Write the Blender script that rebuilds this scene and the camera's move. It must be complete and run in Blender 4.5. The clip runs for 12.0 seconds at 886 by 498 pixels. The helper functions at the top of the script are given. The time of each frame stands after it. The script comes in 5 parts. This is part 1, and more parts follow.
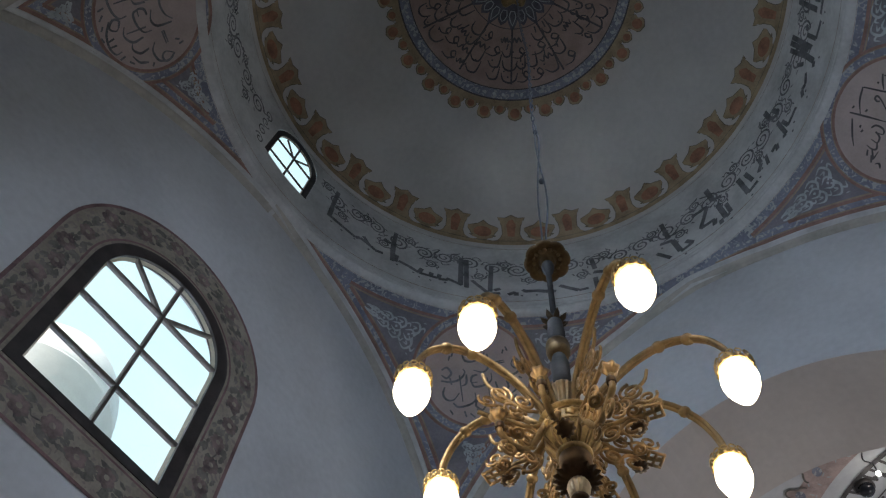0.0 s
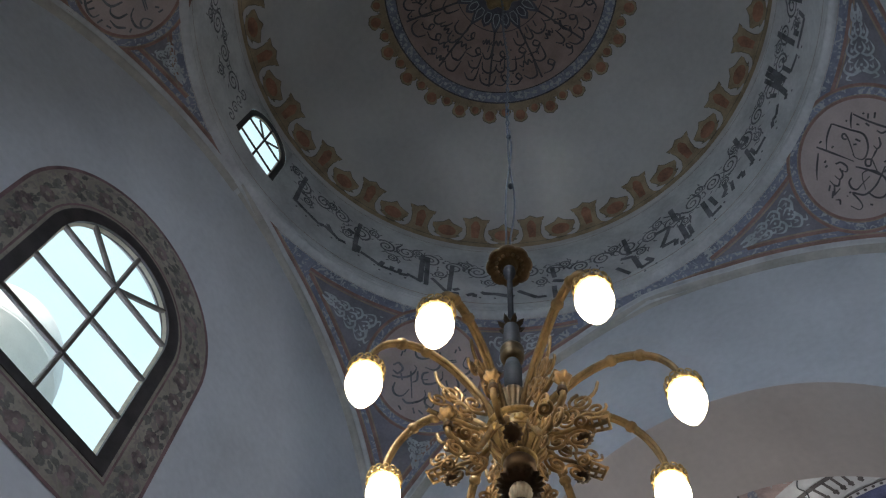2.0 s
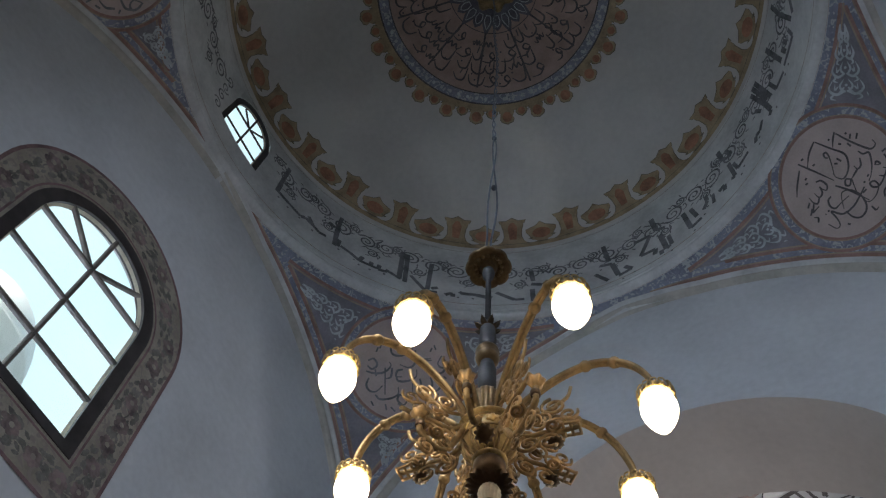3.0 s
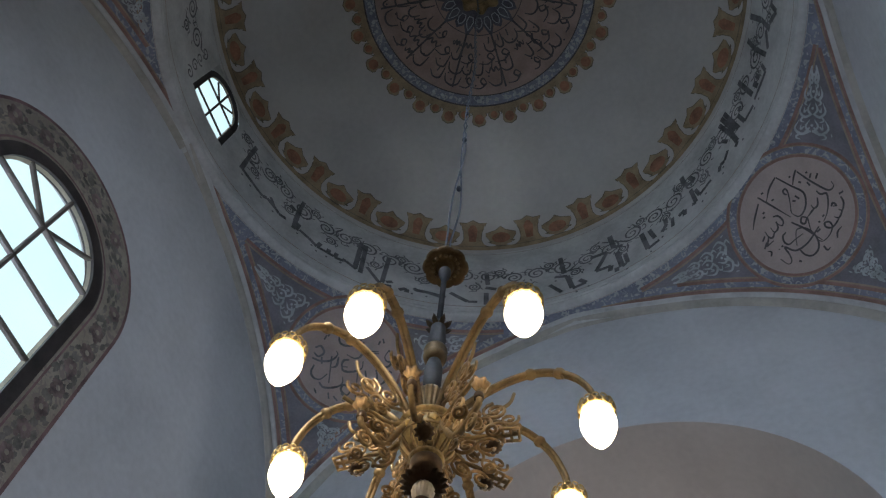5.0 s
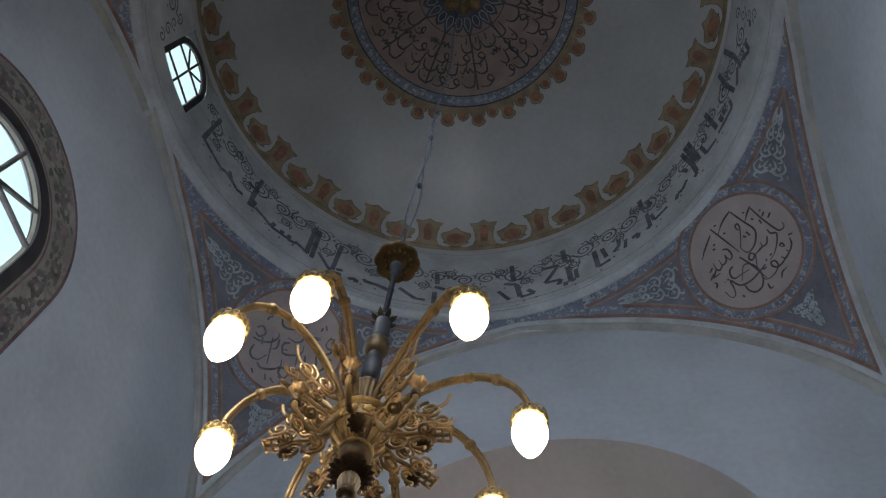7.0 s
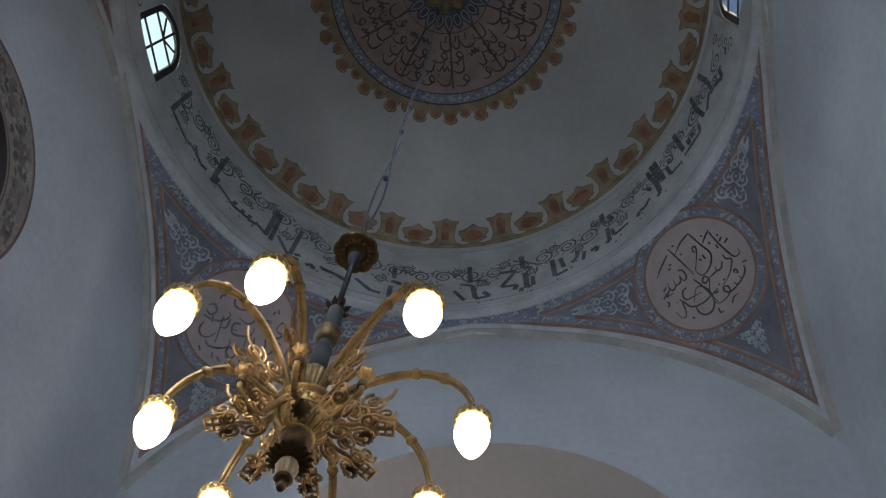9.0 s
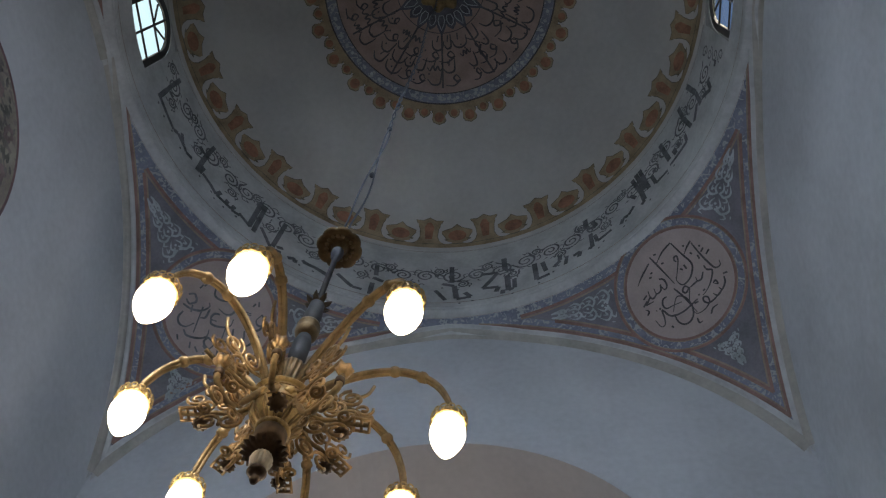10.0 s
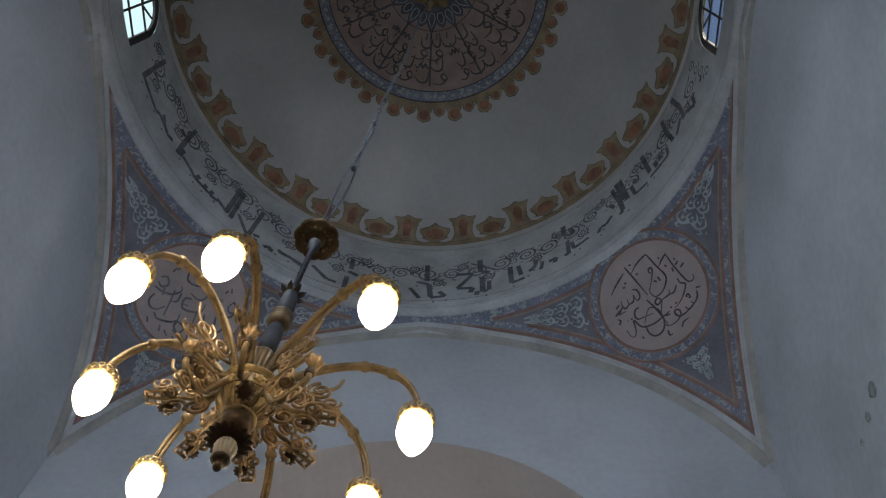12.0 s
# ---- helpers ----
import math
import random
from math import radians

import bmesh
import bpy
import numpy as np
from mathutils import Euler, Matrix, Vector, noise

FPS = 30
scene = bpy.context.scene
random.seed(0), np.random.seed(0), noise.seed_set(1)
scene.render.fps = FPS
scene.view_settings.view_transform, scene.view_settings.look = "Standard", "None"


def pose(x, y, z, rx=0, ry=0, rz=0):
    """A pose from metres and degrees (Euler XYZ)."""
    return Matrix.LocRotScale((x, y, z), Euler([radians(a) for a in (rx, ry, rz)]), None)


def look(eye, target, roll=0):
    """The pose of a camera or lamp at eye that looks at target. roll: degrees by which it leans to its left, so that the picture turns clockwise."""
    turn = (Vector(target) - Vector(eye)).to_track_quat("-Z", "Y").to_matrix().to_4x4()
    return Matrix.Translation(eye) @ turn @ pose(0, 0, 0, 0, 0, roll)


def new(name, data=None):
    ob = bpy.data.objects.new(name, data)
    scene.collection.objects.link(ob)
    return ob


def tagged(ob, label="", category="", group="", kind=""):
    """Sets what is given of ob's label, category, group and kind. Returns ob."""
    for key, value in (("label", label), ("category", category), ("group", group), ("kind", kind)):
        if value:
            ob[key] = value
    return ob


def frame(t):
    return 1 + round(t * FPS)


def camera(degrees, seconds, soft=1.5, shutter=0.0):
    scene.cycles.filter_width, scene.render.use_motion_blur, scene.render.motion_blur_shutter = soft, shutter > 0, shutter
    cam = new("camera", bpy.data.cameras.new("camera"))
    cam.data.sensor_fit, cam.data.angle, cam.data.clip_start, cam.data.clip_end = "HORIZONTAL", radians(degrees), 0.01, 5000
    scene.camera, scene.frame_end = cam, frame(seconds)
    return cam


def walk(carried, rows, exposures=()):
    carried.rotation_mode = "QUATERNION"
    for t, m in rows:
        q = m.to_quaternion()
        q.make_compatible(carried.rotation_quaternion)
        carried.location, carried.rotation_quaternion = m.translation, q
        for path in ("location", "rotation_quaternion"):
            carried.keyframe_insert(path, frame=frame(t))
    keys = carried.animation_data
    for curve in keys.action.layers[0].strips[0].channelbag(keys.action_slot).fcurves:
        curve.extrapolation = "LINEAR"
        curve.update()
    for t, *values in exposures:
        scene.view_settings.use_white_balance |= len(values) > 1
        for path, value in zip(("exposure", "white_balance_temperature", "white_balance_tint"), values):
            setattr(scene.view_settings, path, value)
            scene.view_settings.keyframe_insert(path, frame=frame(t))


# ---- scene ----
cam = camera(52.9, 12.0, soft=1.2)
PATH = [
    (0.0, 0.876, -1.714, 1.608, 154.87, -2.97, 36.32),
    (0.5, 0.874, -1.715, 1.608, 154.89, -2.99, 35.29),
    (1.0, 0.872, -1.717, 1.608, 154.91, -3.05, 33.56),
    (1.5, 0.871, -1.718, 1.607, 154.94, -3.06, 31.93),
    (2.0, 0.87, -1.72, 1.607, 154.96, -2.99, 30.52),
    (2.5, 0.87, -1.72, 1.605, 155.00, -3.02, 29.09),
    (3.0, 0.87, -1.722, 1.604, 155.03, -3.02, 27.44),
    (5.0, 0.87, -1.728, 1.597, 155.18, -3.11, 20.88),
    (5.5, 0.871, -1.729, 1.595, 155.23, -3.11, 19.12),
    (6.0, 0.871, -1.73, 1.593, 155.27, -3.13, 17.26),
    (6.5, 0.872, -1.731, 1.591, 155.30, -3.11, 15.64),
    (7.0, 0.872, -1.733, 1.589, 155.39, -3.19, 13.56),
    (9.0, 0.873, -1.736, 1.582, 155.50, -3.08, 7.58),
    (9.5, 0.872, -1.737, 1.581, 155.57, -3.08, 6.24),
    (10.0, 0.872, -1.738, 1.579, 155.60, -3.08, 4.94),
    (10.5, 0.871, -1.738, 1.579, 155.62, -3.09, 3.92),
    (11.0, 0.871, -1.739, 1.578, 155.64, -3.09, 2.83),
    (11.5, 0.87, -1.738, 1.578, 155.66, -3.08, 1.96),
    (12.0, 0.868, -1.738, 1.578, 155.71, -3.12, 1.18),
]
walk(cam, [(t, pose(x, y, z, rx, ry, rz)) for t, x, y, z, rx, ry, rz in PATH])

# ---- light ----
world = bpy.data.worlds.new("sky")
scene.world = world
world.use_nodes = True
wn, wl = world.node_tree.nodes, world.node_tree.links
sky = wn.new("ShaderNodeTexSky")
sky.sky_type = "NISHITA"
sky.sun_disc = False
sky.sun_elevation = radians(33)
sky.sun_rotation = radians(168.7)
wn["Background"].inputs[1].default_value = 0.15
wl.new(sky.outputs[0], wn["Background"].inputs[0])
sun = new("sun", bpy.data.lights.new("sun", "SUN"))
sun.data.energy = 5.0
sun.data.angle = radians(0.5)
sun.data.color = (1, 0.95, 0.88)
sun.matrix_world = look((6, -30, 20), (0, 0, 0))


def area_lamp(name, m, sx, sz, watts, color=(0.80, 0.90, 1.0)):
    """Area lamp, daylight and added fill alike; m looks along the lamp's way."""
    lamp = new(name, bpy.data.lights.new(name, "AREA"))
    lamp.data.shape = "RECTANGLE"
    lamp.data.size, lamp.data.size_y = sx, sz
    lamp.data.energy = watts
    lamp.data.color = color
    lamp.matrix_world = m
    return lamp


# south window is out of view, assumed from daylight on the north wall
area_lamp("window_light_south", look((0.2, -3.95, 7.6), (0.1, 0, 7.1)), 1.3, 1.8, 64, (0.67, 0.79, 1.0)).data.spread = radians(134)
# added fill lamp inside the bay, which has no window; brightens the soffit
area_lamp("bay_fill_light", look((3.2, 8.5, 4.6), (0, 8.0, 9.0)), 1.2, 1.6, 105, (0.95, 0.93, 0.95))

# unseen lamp added outside, below the sill's sight line, boosts the west window
area_lamp("west_window_fill", look((-4.3, -0.325, 6.85), (0.0, 0.4, 7.6)), 1.3, 0.8, 28, (0.67, 0.80, 1.0))
# narrow lamps added in the unseen south window, throw light patches on the dome
area_lamp("dome_patch_light", look((0.25, -3.9, 7.2), (-0.56, 2.45, 13.65)), 0.25, 0.85, 0.85, (0.95, 0.97, 1.0)).data.spread = radians(7)
area_lamp("dome_patch_light", look((-0.30, -3.9, 7.2), (-1.47, 2.14, 13.6)), 0.25, 0.85, 0.4, (0.95, 0.97, 1.0)).data.spread = radians(9)

# ---- materials ----
def material(name, color, rough=0.8, metal=0.0, vary=0.12, scale=1.5, fine=40.0, bump=0.15, tint=None, depth=0.01):
    """A worn surface: broad stains, fine grain and relief."""
    m = bpy.data.materials.new(name)
    m.use_nodes = True
    n, l = m.node_tree.nodes, m.node_tree.links
    b = n["Principled BSDF"]
    b.inputs["Roughness"].default_value = rough
    b.inputs["Metallic"].default_value = metal
    co = n.new("ShaderNodeTexCoord")
    broad = n.new("ShaderNodeTexNoise")
    broad.inputs["Scale"].default_value = scale
    broad.inputs["Detail"].default_value = 6
    grain = n.new("ShaderNodeTexNoise")
    grain.inputs["Scale"].default_value = fine
    grain.inputs["Detail"].default_value = 4
    for t in (broad, grain):
        l.new(co.outputs["Object"], t.inputs["Vector"])
    mix = n.new("ShaderNodeMix")
    mix.data_type = "RGBA"
    dark = tint or tuple(c * (1 - 2.2 * vary) for c in color)
    light = tuple(min(1, c * (1 + vary)) for c in color)
    mix.inputs["A"].default_value = (*dark, 1)
    mix.inputs["B"].default_value = (*light, 1)
    add = n.new("ShaderNodeMath")
    add.operation = "MULTIPLY_ADD"
    add.inputs[1].default_value = 0.35
    ramp = n.new("ShaderNodeMapRange")
    ramp.inputs["From Min"].default_value, ramp.inputs["From Max"].default_value = 0.45, 0.85
    l.new(grain.outputs["Fac"], add.inputs[0])
    l.new(broad.outputs["Fac"], add.inputs[2])
    l.new(add.outputs[0], ramp.inputs["Value"])
    l.new(ramp.outputs["Result"], mix.inputs["Factor"])
    l.new(mix.outputs["Result"], b.inputs["Base Color"])
    bp = n.new("ShaderNodeBump")
    bp.inputs["Strength"].default_value = bump
    bp.inputs["Distance"].default_value = depth
    l.new(add.outputs[0], bp.inputs["Height"])
    l.new(bp.outputs["Normal"], b.inputs["Normal"])
    return m


def flecked(name, ground, fleck, scale=9.0, cut=0.60):
    """Painted ground with irregular brushed flecks of a second colour."""
    m = material(name, ground, vary=0.15, scale=3)
    n, l = m.node_tree.nodes, m.node_tree.links
    b = n["Principled BSDF"]
    base = b.inputs["Base Color"].links[0].from_socket
    co = n.new("ShaderNodeTexCoord")
    t = n.new("ShaderNodeTexNoise")
    t.inputs["Scale"].default_value = scale
    t.inputs["Detail"].default_value = 2
    t.inputs["Distortion"].default_value = 1.6
    l.new(co.outputs["Object"], t.inputs["Vector"])
    r = n.new("ShaderNodeMapRange")
    r.inputs["From Min"].default_value, r.inputs["From Max"].default_value = cut - 0.02, cut + 0.03
    l.new(t.outputs["Fac"], r.inputs["Value"])
    mix = n.new("ShaderNodeMix")
    mix.data_type = "RGBA"
    mix.inputs["B"].default_value = (*fleck, 1)
    l.new(r.outputs["Result"], mix.inputs["Factor"])
    l.new(base, mix.inputs["A"])
    l.new(mix.outputs["Result"], b.inputs["Base Color"])
    return m


PLASTER = material("wall_plaster", (0.60, 0.61, 0.62), vary=0.09, scale=0.6, fine=14, bump=0.12)
SOFFIT = material("arch_plaster", (0.62, 0.57, 0.53), vary=0.06, scale=0.7, fine=14, bump=0.12)
DOME = material("dome_plaster", (0.61, 0.585, 0.55), vary=0.07, scale=0.7, fine=14, bump=0.12)
CORNICE = material("cornice_plaster", (0.62, 0.62, 0.60), vary=0.10, scale=2.5, fine=20, bump=0.15)
BLUE = flecked("blue_border_paint", (0.245, 0.26, 0.325), (0.44, 0.45, 0.45), scale=14, cut=0.56)
LOTUS = material("lotus_paint", (0.135, 0.13, 0.15), vary=0.2, scale=5)
FIELD = material("slate_field_paint", (0.235, 0.225, 0.245), vary=0.15, scale=3)
RED = material("red_line_paint", (0.33, 0.195, 0.16), vary=0.18, scale=4)
ORANGE = material("ochre_line_paint", (0.37, 0.28, 0.21), vary=0.18, scale=4)
PINK = material("medallion_paint", (0.52, 0.42, 0.38), vary=0.08, scale=3)
INK = material("dark_letter_paint", (0.11, 0.10, 0.10), vary=0.2, scale=5)
GREYINK = material("grey_letter_paint", (0.18, 0.18, 0.185), vary=0.25, scale=5)
SCROLLINK = material("thin_scroll_paint", (0.20, 0.20, 0.205), vary=0.25, scale=5)
WHITE = material("white_arabesque_paint", (0.47, 0.50, 0.51), vary=0.15, scale=6)
YELLOW = material("yellow_ornament_paint", (0.40, 0.30, 0.18), vary=0.16, scale=5)
BROWNRED = material("red_ornament_paint", (0.40, 0.19, 0.11), vary=0.2, scale=6)
OLIVE = material("olive_ornament_paint", (0.22, 0.19, 0.13), vary=0.2, scale=5)
ROSE = material("rosette_ground_paint", (0.42, 0.30, 0.25), vary=0.12, scale=4)
BORDER = flecked("window_border_paint", (0.34, 0.30, 0.235), (0.26, 0.22, 0.19), scale=9, cut=0.56)
# lighter than the frame's wood: light on the glazing bars is in this brown
MUNTIN = material("lit_brown_wood", (0.13, 0.11, 0.095), rough=0.55, vary=0.25, scale=6, bump=0.1)
FRAME = material("dark_window_wood", (0.05, 0.042, 0.04), rough=0.5, vary=0.2, scale=6, bump=0.1)
BRASS = material("aged_brass", (0.34, 0.235, 0.112), rough=0.58, metal=0.5, vary=0.3, scale=9, fine=60, bump=0.1, depth=0.002)
DARKBRASS = material("dark_bronze", (0.12, 0.08, 0.05), rough=0.5, metal=0.7, vary=0.3, scale=9, fine=60, bump=0.1, depth=0.002)
STEEL = material("painted_steel", (0.062, 0.066, 0.074), rough=0.7, metal=0.0, vary=0.2, scale=8, bump=0.05, depth=0.002)
# unseen carpet, lightened so it bounces light up under the chandelier
FLOOR = material("carpet", (0.25, 0.16, 0.14), vary=0.2, scale=2, fine=80)


def glowing(name, color, strength):
    m = bpy.data.materials.new(name)
    m.use_nodes = True
    b = m.node_tree.nodes["Principled BSDF"]
    b.inputs["Base Color"].default_value = (0.9, 0.88, 0.82, 1)
    b.inputs["Roughness"].default_value = 0.25
    b.inputs["Emission Color"].default_value = (*color, 1)
    b.inputs["Emission Strength"].default_value = strength
    return m


OPAL = glowing("lit_opal_glass", (1.0, 0.82, 0.58), 9.0)
SPOT = glowing("lit_spot", (1.0, 0.95, 0.85), 20.0)
GLASS = bpy.data.materials.new("window_glass")
GLASS.use_nodes = True
GLASS.node_tree.nodes["Principled BSDF"].inputs["Transmission Weight"].default_value = 1.0
GLASS.node_tree.nodes["Principled BSDF"].inputs["Base Color"].default_value = (0.97, 0.99, 1.0, 1)
GLASS.node_tree.nodes["Principled BSDF"].inputs["Roughness"].default_value = 0.02
GLASS.node_tree.nodes["Principled BSDF"].inputs["IOR"].default_value = 1.1

# ---- building blocks ----
def mesh_object(name, verts, faces, mat, parent=None, label="", smooth=False):
    me = bpy.data.meshes.new(name)
    me.from_pydata([tuple(v) for v in verts], [], faces)
    me.materials.append(mat)
    if smooth:
        me.polygons.foreach_set("use_smooth", [True] * len(me.polygons))
    me.update()
    ob = new(name, me)
    if parent is not None:
        ob.parent = parent
        ob.matrix_parent_inverse = parent.matrix_basis.inverted()
    if label:
        ob["label"] = label
    return ob


def part(name, bm, mat, parent, label="", smooth=False):
    me = bpy.data.meshes.new(name)
    bmesh.ops.recalc_face_normals(bm, faces=bm.faces)
    bm.to_mesh(me)
    bm.free()
    me.materials.append(mat)
    if smooth:
        me.polygons.foreach_set("use_smooth", [True] * len(me.polygons))
    ob = new(name, me)
    ob.parent = parent
    if label:
        ob["label"] = label
    return ob


def thing(name, label, category, at=(0, 0, 0), group="", kind=""):
    e = new(name)
    e.location = at
    return tagged(e, label, category, group, kind)


class Sheet:
    """Collects strips and patches that are laid on a surface by a map from (a, b) to space."""

    def __init__(self, to_space):
        self.to_space, self.v, self.f = to_space, [], []
        self.again, self.count = (to_space.again if hasattr(to_space, "again") else None), 0

    def layer(self):
        """Each stroke lies a hair above the one before it."""
        if self.again:
            self.count += 1
            self.to_space = self.again(0.0002 * (self.count % 14))

    def ribbon(self, pts, width, closed=False):
        self.layer()
        n = len(pts)
        base = len(self.v)
        for i, (x, y) in enumerate(pts):
            if closed:
                p, q = pts[i - 1], pts[(i + 1) % n]
            else:
                p, q = pts[max(i - 1, 0)], pts[min(i + 1, n - 1)]
            dx, dy = q[0] - p[0], q[1] - p[1]
            d = math.hypot(dx, dy) or 1
            w = (width(i / max(n - 1, 1)) if callable(width) else width) / 2
            self.v.append(self.to_space(x - dy / d * w, y + dx / d * w))
            self.v.append(self.to_space(x + dy / d * w, y - dx / d * w))
        for i in range(n if closed else n - 1):
            j = (i + 1) % n
            self.f.append((base + 2 * i, base + 2 * i + 1, base + 2 * j + 1, base + 2 * j))

    def fan(self, pts):
        """A filled star-shaped patch round its middle."""
        self.layer()
        base = len(self.v)
        cx, cy = sum(p[0] for p in pts) / len(pts), sum(p[1] for p in pts) / len(pts)
        self.v.append(self.to_space(cx, cy))
        half = [(0.5 * (cx + x), 0.5 * (cy + y)) for x, y in pts]
        for x, y in half:
            self.v.append(self.to_space(x, y))
        for x, y in pts:
            self.v.append(self.to_space(x, y))
        n = len(pts)
        for i in range(n):
            j = (i + 1) % n
            self.f.append((base, base + 1 + i, base + 1 + j))
            self.f.append((base + 1 + i, base + 1 + n + i, base + 1 + n + j, base + 1 + j))

    def grid(self, fn, nu, nv):
        base = len(self.v)
        for i in range(nu + 1):
            for j in range(nv + 1):
                self.v.append(self.to_space(*fn(i / nu, j / nv)))
        for i in range(nu):
            for j in range(nv):
                a = base + i * (nv + 1) + j
                self.f.append((a, a + nv + 1, a + nv + 2, a + 1))

    def lay(self, name, mat, parent, label=""):
        return mesh_object(name, self.v, self.f, mat, parent, label)


def arc(cx, cy, r, a0, a1, n=16):
    return [(cx + r * math.cos(radians(a0 + (a1 - a0) * i / n)), cy + r * math.sin(radians(a0 + (a1 - a0) * i / n))) for i in range(n + 1)]


def spiral(cx, cy, r, a0, turns, n=22, end=0.15):
    return [(cx + r * (1 - (1 - end) * i / n) * math.cos(radians(a0) + turns * 2 * math.pi * i / n),
             cy + r * (1 - (1 - end) * i / n) * math.sin(radians(a0) + turns * 2 * math.pi * i / n)) for i in range(n + 1)]


def box_bm(bm, x0, x1, y0, y1, z0, z1):
    v = [bm.verts.new((x, y, z)) for x in (x0, x1) for y in (y0, y1) for z in (z0, z1)]
    for f in ((0, 1, 3, 2), (4, 6, 7, 5), (0, 4, 5, 1), (2, 3, 7, 6), (0, 2, 6, 4), (1, 5, 7, 3)):
        bm.faces.new([v[i] for i in f])


def lathe(bm, profile, n=32, at=(0, 0, 0), wave=None):
    """Turns (r, z) pairs about the upright axis; wave(angle, i) scales the radius."""
    rings = []
    for i, (r, z) in enumerate(profile):
        ring = []
        for k in range(n):
            a = 2 * math.pi * k / n
            s = wave(a, i) if wave else 1
            ring.append(bm.verts.new((at[0] + r * s * math.cos(a), at[1] + r * s * math.sin(a), at[2] + z)))
        rings.append(ring)
    for p, q in zip(rings, rings[1:]):
        for k in range(n):
            bm.faces.new((p[k], p[(k + 1) % n], q[(k + 1) % n], q[k]))
    for ring, r in ((rings[0], profile[0][0]), (rings[-1], profile[-1][0])):
        if r > 1e-4:
            bm.faces.new(ring)
    return bm


def tube(bm, pts, radius, n=8):
    """A round bar along points in space; radius may depend on the way 0..1."""
    pts = [Vector(p) for p in pts]
    rings = []
    up = Vector((0.123, 0.456, 0.88)).normalized()
    for i, p in enumerate(pts):
        t = (pts[min(i + 1, len(pts) - 1)] - pts[max(i - 1, 0)]).normalized()
        u = t.cross(up)
        u = u.normalized() if u.length > 1e-3 else t.orthogonal().normalized()
        w = t.cross(u)
        r = radius(i / (len(pts) - 1)) if callable(radius) else radius
        rings.append([bm.verts.new(p + r * (math.cos(2 * math.pi * k / n) * u + math.sin(2 * math.pi * k / n) * w)) for k in range(n)])
    for p, q in zip(rings, rings[1:]):
        for k in range(n):
            bm.faces.new((p[k], p[(k + 1) % n], q[(k + 1) % n], q[k]))
    bm.faces.new(rings[0])
    bm.faces.new(list(reversed(rings[-1])))
    return bm


def smooth_path(pts, steps=6):
    """Points of a Catmull-Rom curve through pts."""
    out = []
    q = [Vector(p) for p in pts]
    q = [2 * q[0] - q[1]] + q + [2 * q[-1] - q[-2]]
    for i in range(1, len(q) - 2):
        for k in range(steps):
            t = k / steps
            a, b, c, d = q[i - 1], q[i], q[i + 1], q[i + 2]
            out.append(0.5 * (2 * b + (c - a) * t + (2 * a - 5 * b + 4 * c - d) * t * t + (3 * b - 3 * c + d - a) * t ** 3))
    out.append(q[-2])
    return out


# ---- the hall ----
WX, WY = 3.48, 3.60            # half the hall's width and depth
HC = 11.08                     # height of the cornice under the drum
RC = 3.40                      # its radius
ZS, PS = 7.17, 5.18            # the sphere of the pendentives: centre and radius
THICK = 1.19                   # walls
ARCH_R, ARCH_Z = 2.14, 6.66    # arch into the neighbouring bay

floor_bm = bmesh.new()
box_bm(floor_bm, -3.9, 5.3, -4.1, 12.0, -0.3, 0)
floor = part("floor", floor_bm, FLOOR, None)
tagged(floor, "dull red carpeted floor of the prayer hall, lightened to bounce light", "floor", kind="structure")
PAVING = material("pale_paving", (0.34, 0.33, 0.30), vary=0.15, scale=0.5, fine=9)
ground_bm = bmesh.new()
bmesh.ops.create_grid(ground_bm, x_segments=8, y_segments=8, size=600, matrix=Matrix.Translation((0, 0, -0.31)))
tagged(part("ground", ground_bm, PAVING, None), "pale paved ground round the building", "ground", kind="structure")


def arch_outline(half, foot, spring, n=48):
    """From the lower left corner over the round top to the lower right corner."""
    pts = [(-half, foot)]
    pts += [(half * math.cos(math.pi * (1 - i / n)), spring + half * math.sin(math.pi * (1 - i / n))) for i in range(n + 1)]
    pts.append((half, foot))
    return pts


